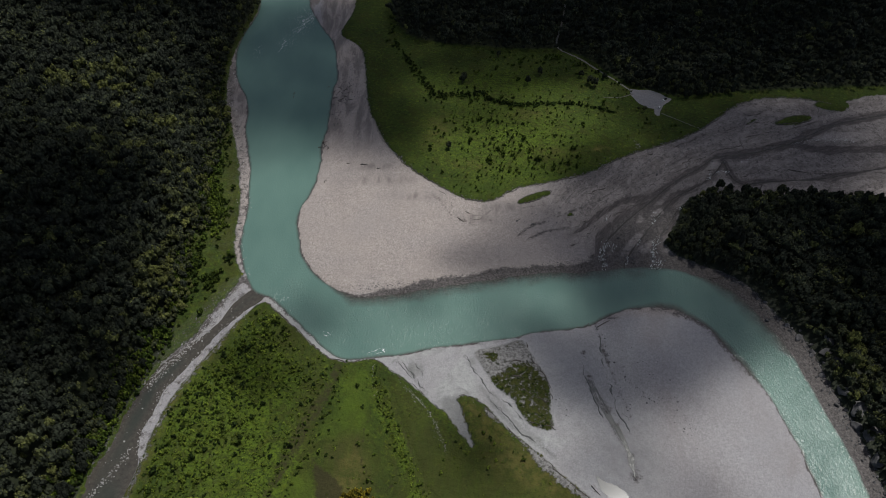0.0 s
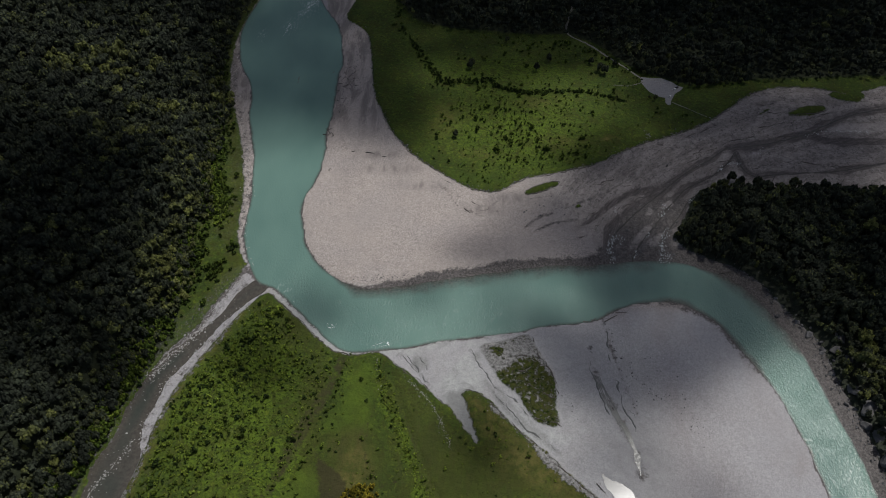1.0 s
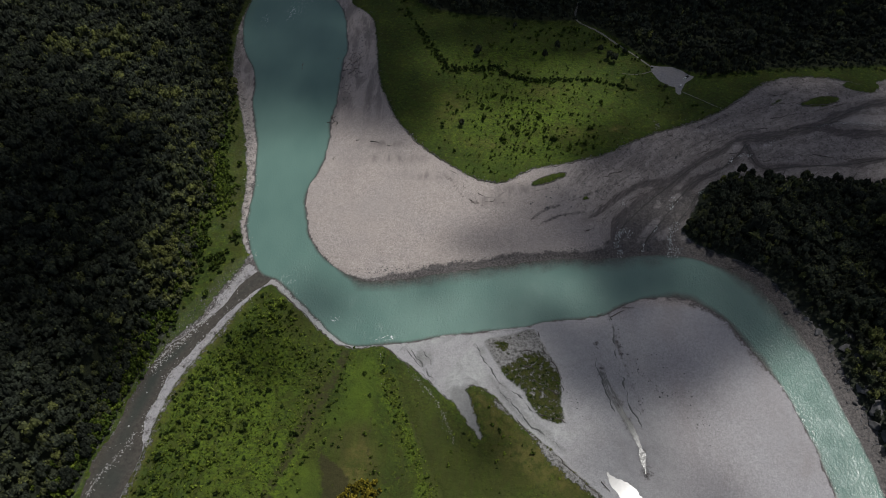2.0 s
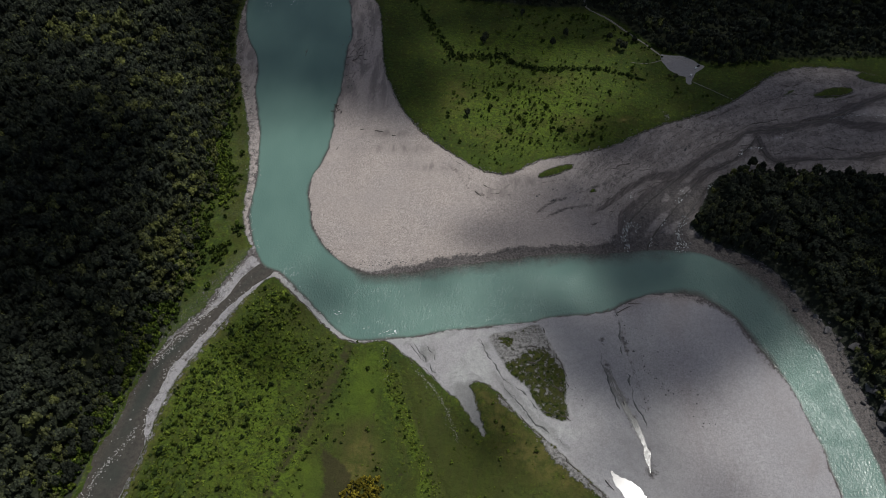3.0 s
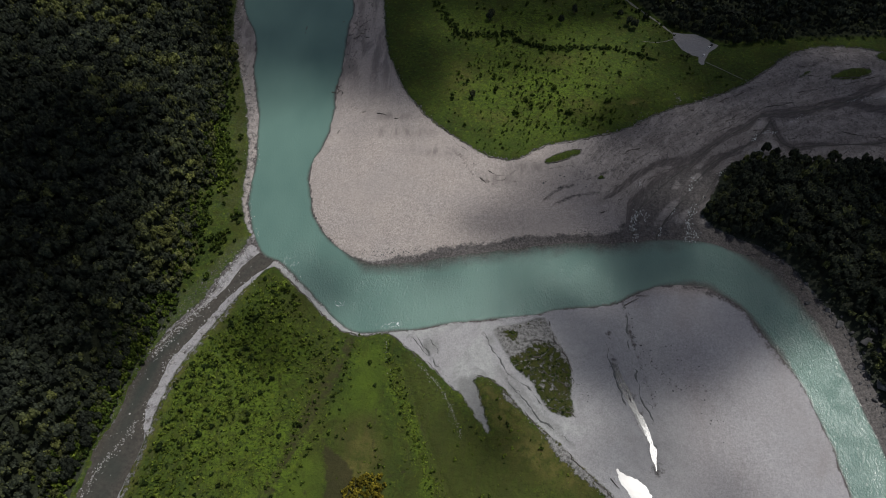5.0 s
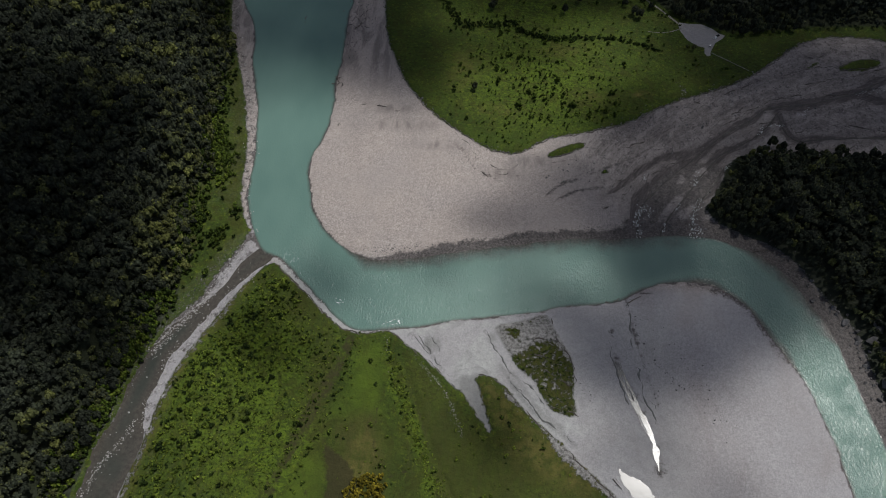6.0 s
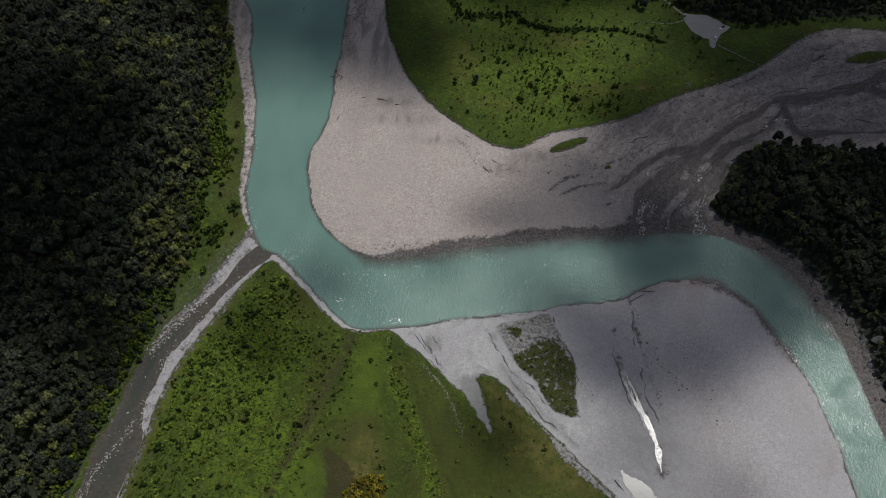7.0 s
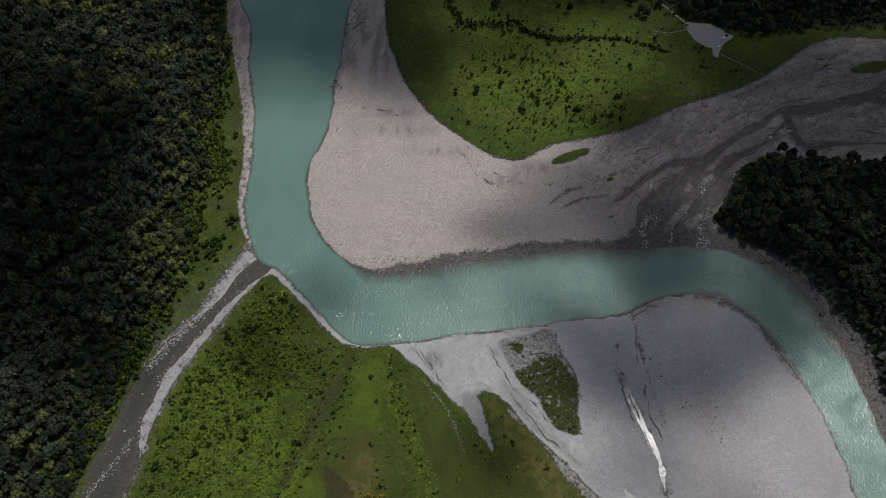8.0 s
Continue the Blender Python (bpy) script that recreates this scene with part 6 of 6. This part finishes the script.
def build_driftwood():
    r = np.random.default_rng(71)
    for a, b, length, turn in ((-98, 524, 3.5, 20), (-81, 522, 9.0, -6), (-66, 517, 4.5, 10), (-128, 561, 8.0, 70), (-126, 557, 6.0, 35), (-119, 499, 6.0, 75), (-121, 638, 8.0, 60), (-122, 632, 10.0, 20), (-116, 640, 9.0, 130), (-112, 646, 11.0, 75), (-118, 626, 8.0, 160), (-110, 634, 7.0, 15), (-107, 652, 8.0, 50),
                               (-120, 652, 9.0, 100), (-114, 660, 7.0, 30), (-124, 644, 8.0, 85), (-104, 641, 6.0, 120), (-126, 607, 6.0, 70), (-127, 555, 7.0, 110), (-130, 550, 5.0, 20),
                               (-117, 648, 6.0, 100), (-113, 630, 7.0, 40), (-108, 640, 5.0, 150), (-124, 618, 6.0, 80), (138, 328, 13.0, 30), (147, 334, 10.0, 5),
                               (246, 377, 12.0, 12), (252, 378, 8.0, 40), (17, 446, 8.0, -50), (-170, 641, 5.5, 80), (-170, 634, 2.5, 85), (-118, 606, 5.0, 20), (111, 184, 9.0, -55), (116, 325, 4.5, 10), (123, 327, 6.0, 35),
                               (-115, 628, 8.0, 25), (-112, 634, 7.0, 80), (-104, 628, 7.0, 15), (-119, 642, 8.0, 65), (-124, 620, 5.0, 0), (-132, 652, 4.0, 40), (-125, 550, 6.0, 60), (-122, 549, 5.0, 110)):
        length *= 0.6 if b > 600 and a > -135 else 1.0
        bm = bmesh.new()
        steps = 6
        rings = []
        for i in range(steps + 1):
            s = i / steps
            rad = (0.42 - 0.25 * s) * (0.7 + length / 25)
            c = Vector(((s - 0.5) * length, 0.35 * math.sin(3 * s + a), 0.25 + 0.1 * math.sin(5 * s)))
            rings.append([bm.verts.new(c + Vector((0, rad * math.cos(k * 1.0472), rad * math.sin(k * 1.0472)))) for k in range(6)])
        for p, q in zip(rings, rings[1:]):
            for k in range(6):
                bm.faces.new((p[k], p[(k + 1) % 6], q[(k + 1) % 6], q[k]))
        bm.faces.new(rings[0][::-1])
        bm.faces.new(rings[-1])
        log = part("trunk", bm, DRIFTWOOD, None)
        root = new("driftwood_log")
        log.parent = root
        for k in range(2):
            bm = bmesh.new()
            bmesh.ops.create_cone(bm, cap_ends=True, segments=5, radius1=0.16, radius2=0.04, depth=length * 0.3)
            part("branch", bm, DRIFTWOOD, root, at=Matrix.Translation(((-0.25 + 0.3 * k) * length, (0.5 - k) * 0.2 * length, 0.45)) @ Matrix.Rotation(1.2 - 2.2 * k, 4, "X") @ Matrix.Rotation(0.5, 4, "Y"))
        root.matrix_basis = Matrix.Translation((a, b, max(0.0, float(ground_z(a, b))) + 0.1)) @ Matrix.Rotation(radians(turn), 4, "Z")
        tagged(root, "dark weathered driftwood log stranded on the gravel" if a > -160 else "dark snag stuck in the river shallows", "log", "driftwood on the bars")


build_driftwood()


def build_snags():
    for a, b, tall, lean in ((301, 491, 9.0, 8), (318, 489, 7.5, -6), (336, 488, 8.5, 4), (349, 489, 7.0, 10), (262, 482, 8.0, -10), (384, 486, 8.0, 5)):
        v, f = trunk_shape(5, int(a))
        ob = new("dead_tree", sheet("dead_tree", v * (tall * 1.3, tall * 1.3, tall), f, DRIFTWOOD))
        ob.matrix_basis = Matrix.Translation((a, b, float(ground_z(a, b)))) @ Matrix.Rotation(radians(lean), 4, "X")
        tagged(ob, "bare dark dead tree at the forest's rim", "dead tree", "dead trees at the rim of the fan")


build_snags()


def build_car(x, y, turn, paint, label):
    root = new("car")
    z = float(ground_z(x, y))
    bm = bmesh.new()
    rings = []
    for px, half, low, top in ((-2.2, 0.72, 0.45, 0.85), (-2.0, 0.86, 0.3, 1.0), (0.6, 0.9, 0.28, 1.02), (1.6, 0.88, 0.28, 0.98), (2.15, 0.72, 0.4, 0.75)):
        rings.append([bm.verts.new((px, s * half, h)) for s, h in ((-1, low), (1, low), (1, top), (-1, top))])
    for p, q in zip(rings, rings[1:]):
        for k in range(4):
            bm.faces.new((p[k], q[k], q[(k + 1) % 4], p[(k + 1) % 4]))
    bm.faces.new(rings[0])
    bm.faces.new(rings[-1][::-1])
    bmesh.ops.recalc_face_normals(bm, faces=bm.faces)
    body = part("body", bm, paint, root)
    bm = bmesh.new()
    rings = []
    for px, half, top in ((-1.95, 0.8, 1.0), (-1.6, 0.68, 1.5), (0.2, 0.68, 1.55), (0.95, 0.8, 1.0)):
        rings.append([bm.verts.new((px, -half, 0.98)), bm.verts.new((px, half, 0.98)), bm.verts.new((px, half, top)), bm.verts.new((px, -half, top))])
    for p, q in zip(rings, rings[1:]):
        for k in range(1, 4):
            bm.faces.new((p[k], q[k], q[(k + 1) % 4], p[(k + 1) % 4]))
    part("windows", bm, GLASS, root, "dark tinted window glass")
    bm = bmesh.new()
    bmesh.ops.create_cube(bm, size=1.0)
    bmesh.ops.scale(bm, vec=(1.75, 1.3, 0.08), verts=bm.verts)
    bmesh.ops.bevel(bm, geom=bm.edges, offset=0.03, segments=2, affect="EDGES")
    part("roof", bm, paint, root, at=Matrix.Translation((-0.7, 0, 1.55)))
    for wx in (-1.35, 1.35):
        for wy in (-0.84, 0.84):
            bm = bmesh.new()
            bmesh.ops.create_cone(bm, cap_ends=True, segments=14, radius1=0.33, radius2=0.33, depth=0.22)
            part("wheel", bm, RUBBER, root, at=Matrix.Translation((wx, wy, 0.33)) @ Matrix.Rotation(radians(90), 4, "X"))
    root.matrix_basis = Matrix.Translation((x, y, z)) @ Matrix.Rotation(radians(turn), 4, "Z")
    tagged(root, label, "car", "cars parked on the gravel lot")


GLASS = plain_material("tinted_glass", (0.02, 0.022, 0.025), (0.03, 0.032, 0.035), 2.0, 0.1, 0.0)
RUBBER = plain_material("tyre_rubber", (0.02, 0.02, 0.02), (0.035, 0.035, 0.035), 0.3)
WHITE_PAINT = plain_material("white_car_paint", (0.70, 0.71, 0.72), (0.78, 0.79, 0.80), 1.5, 0.25, 0.02)
BLACK_PAINT = plain_material("black_car_paint", (0.015, 0.016, 0.018), (0.03, 0.03, 0.032), 1.5, 0.25, 0.02)
build_car(250, 627, 35, BLACK_PAINT, "black estate car parked on the gravel lot")
build_car(247, 624, 40, WHITE_PAINT, "white car parked on the gravel lot")
build_car(240, 612, 60, WHITE_PAINT, "white car parked at the exit of the gravel lot")


# ---------------------------------------------------------------- broken cloud over the valley


def cloud_material():
    m = Nodes("cloud_vapour", Base_Color=(0.9, 0.9, 0.9), Roughness=1.0)
    thick = m.math("MULTIPLY", m.attr("thick"), m.band(m.noise(58, 5, 0.62), 0.30, 0.66, 0.42, 1.15))
    thin = m.node("ShaderNodeBsdfTransparent")
    glow = m.node("ShaderNodeBsdfTranslucent", 0, None, Color=(0.6, 0.6, 0.62))
    body = m.node("ShaderNodeMixShader", 0, None, i0=0.3, i1=m.bsdf.outputs[0], i2=glow)
    mixed = m.node("ShaderNodeMixShader", 0, None, i0=m.node("ShaderNodeClamp", 0, None, Value=thick), i1=thin, i2=body)
    m.tree.links.new(mixed, m.tree.nodes["Material Output"].inputs[0])
    return m.mat


CLOUD = cloud_material()
CLOUD_BASE = 1500.0


def build_cloud(k, gx, gy, rx, ry, turn, thick):
    """A flat-based cumulus that throws its shade round (gx, gy)."""
    rings, spokes = 14, 40
    rr = np.linspace(0, 1, rings + 1)[1:, None]
    tt = np.linspace(0, 2 * np.pi, spokes, endpoint=False)[None]
    wob = 1 + 0.22 * lattice(3 * np.cos(tt) + 9 * k, 3 * np.sin(tt), 1.3, 301) + 0.1 * lattice(3 * np.cos(tt) + 9 * k, 3 * np.sin(tt), 0.5, 302)
    px, py = 1.07 * rr * wob * np.cos(tt) * rx, 1.07 * rr * wob * np.sin(tt) * ry
    c, s = math.cos(radians(turn)), math.sin(radians(turn))
    px, py = px * c - py * s, px * s + py * c
    lump = fractal(px + 500 * k, py, 60, 311)
    dome = np.sqrt(np.clip(1 - rr ** 2, 0, 1)) + 0 * tt
    top = 0.35 * min(rx, ry) * dome * (1 + 0.5 * lump)
    low = -0.08 * min(rx, ry) * dome * (1 + lump)
    off = SUN_WAY * (CLOUD_BASE / SUN_WAY.z)
    verts, dens = [], []
    for h in (top, low):
        verts.append(np.stack([px, py, h], -1).reshape(-1, 3))
        dens.append((thick * smooth(1.0, 0.35, rr + 0.15 * lump) + 0 * tt).ravel())
    n = rings * spokes
    i = np.arange(n).reshape(rings, spokes)
    f = np.stack([i[:-1], np.roll(i, -1, 1)[:-1], np.roll(i, -1, 1)[1:], i[1:]], -1).reshape(-1, 4)
    faces = np.concatenate([f, f[:, ::-1] + n])
    # closing quads at the core
    core = np.array([[i[0][j], i[0][j + 1], i[0][(spokes - 2 - j)], i[0][(spokes - 1 - j)]] for j in range(spokes // 2 - 1)])
    faces = np.concatenate([faces, core[:, ::-1], core + n])
    ob = new("cloud", sheet("cloud", np.concatenate(verts), faces, CLOUD, {"thick": np.clip(np.concatenate(dens), 0, 1)}))
    ob.location = (gx + off.x, gy + off.y, CLOUD_BASE + 6 * k)
    tagged(ob, "grey-white cumulus cloud drifting above the valley", "cloud", "clouds over the valley", kind="structure")


for k, row in enumerate((
        (300, 800, 560, 175, -4, 0.9),      # beyond the meadow
        (310, 540, 240, 88, 27, 0.84),      # fan
        (255, 612, 115, 62, 5, 0.8),      # gravel lot
        (392, 388, 145, 140, 10, 0.82),     # eastern forest
        (215, 352, 110, 52, -15, 0.62),     # river bend
        (258, 388, 62, 46, -40, 0.66),
        (120, 442, 100, 72, 10, 0.72),
        (-146, 702, 165, 212, 0, 0.88),     # upper river
        (-250, 665, 34, 60, 5, 0.4),
        (-58, 612, 64, 120, 12, 0.6),      # western end of the meadow
        (70, 698, 160, 58, -4, 0.74),
        (-336, 382, 120, 168, 8, 0.88),      # western slope
        (-430, 850, 230, 150, 0, 0.85),
        (-285, 478, 58, 44, 20, 0.66),
        (48, 424, 52, 26, 4, 0.5),         # middle of the bar
        (-84, 362, 46, 34, -30, 0.5),
        (148, 320, 108, 62, -20, 0.82),     # southern bar
        (215, 326, 75, 34, -25, 0.52),
        (282, 345, 50, 36, 15, 0.5),
        (182, 415, 66, 42, 20, 0.5),
        (190, 562, 72, 46, 25, 0.72),
        (445, 585, 120, 62, 8, 0.5),
        (-400, 520, 150, 130, 0, 0.3),
        (215, 205, 80, 20, 5, 0.25),
        (68, 258, 36, 40, 10, 0.55),
        (-106, 322, 46, 30, -42, 0.55),
        (-222, 318, 40, 30, -40, 0.6),
        (-268, 402, 27, 56, 8, 0.6),
        (210, 430, 64, 48, 40, 0.7),
        (4, 645, 66, 42, 10, 0.5),
        (440, 650, 110, 46, 0, 0.5),
        (110, 655, 66, 30, 0, 0.45),        # upper meadow
        (196, 262, 62, 34, 20, 0.38),       # lower bar
        (246, 246, 26, 30, 0, 0.32),
        (40, 411, 30, 16, 10, 0.42),
        (-135, 176, 48, 26, 0, 0.3))):
    build_cloud(k, *row)
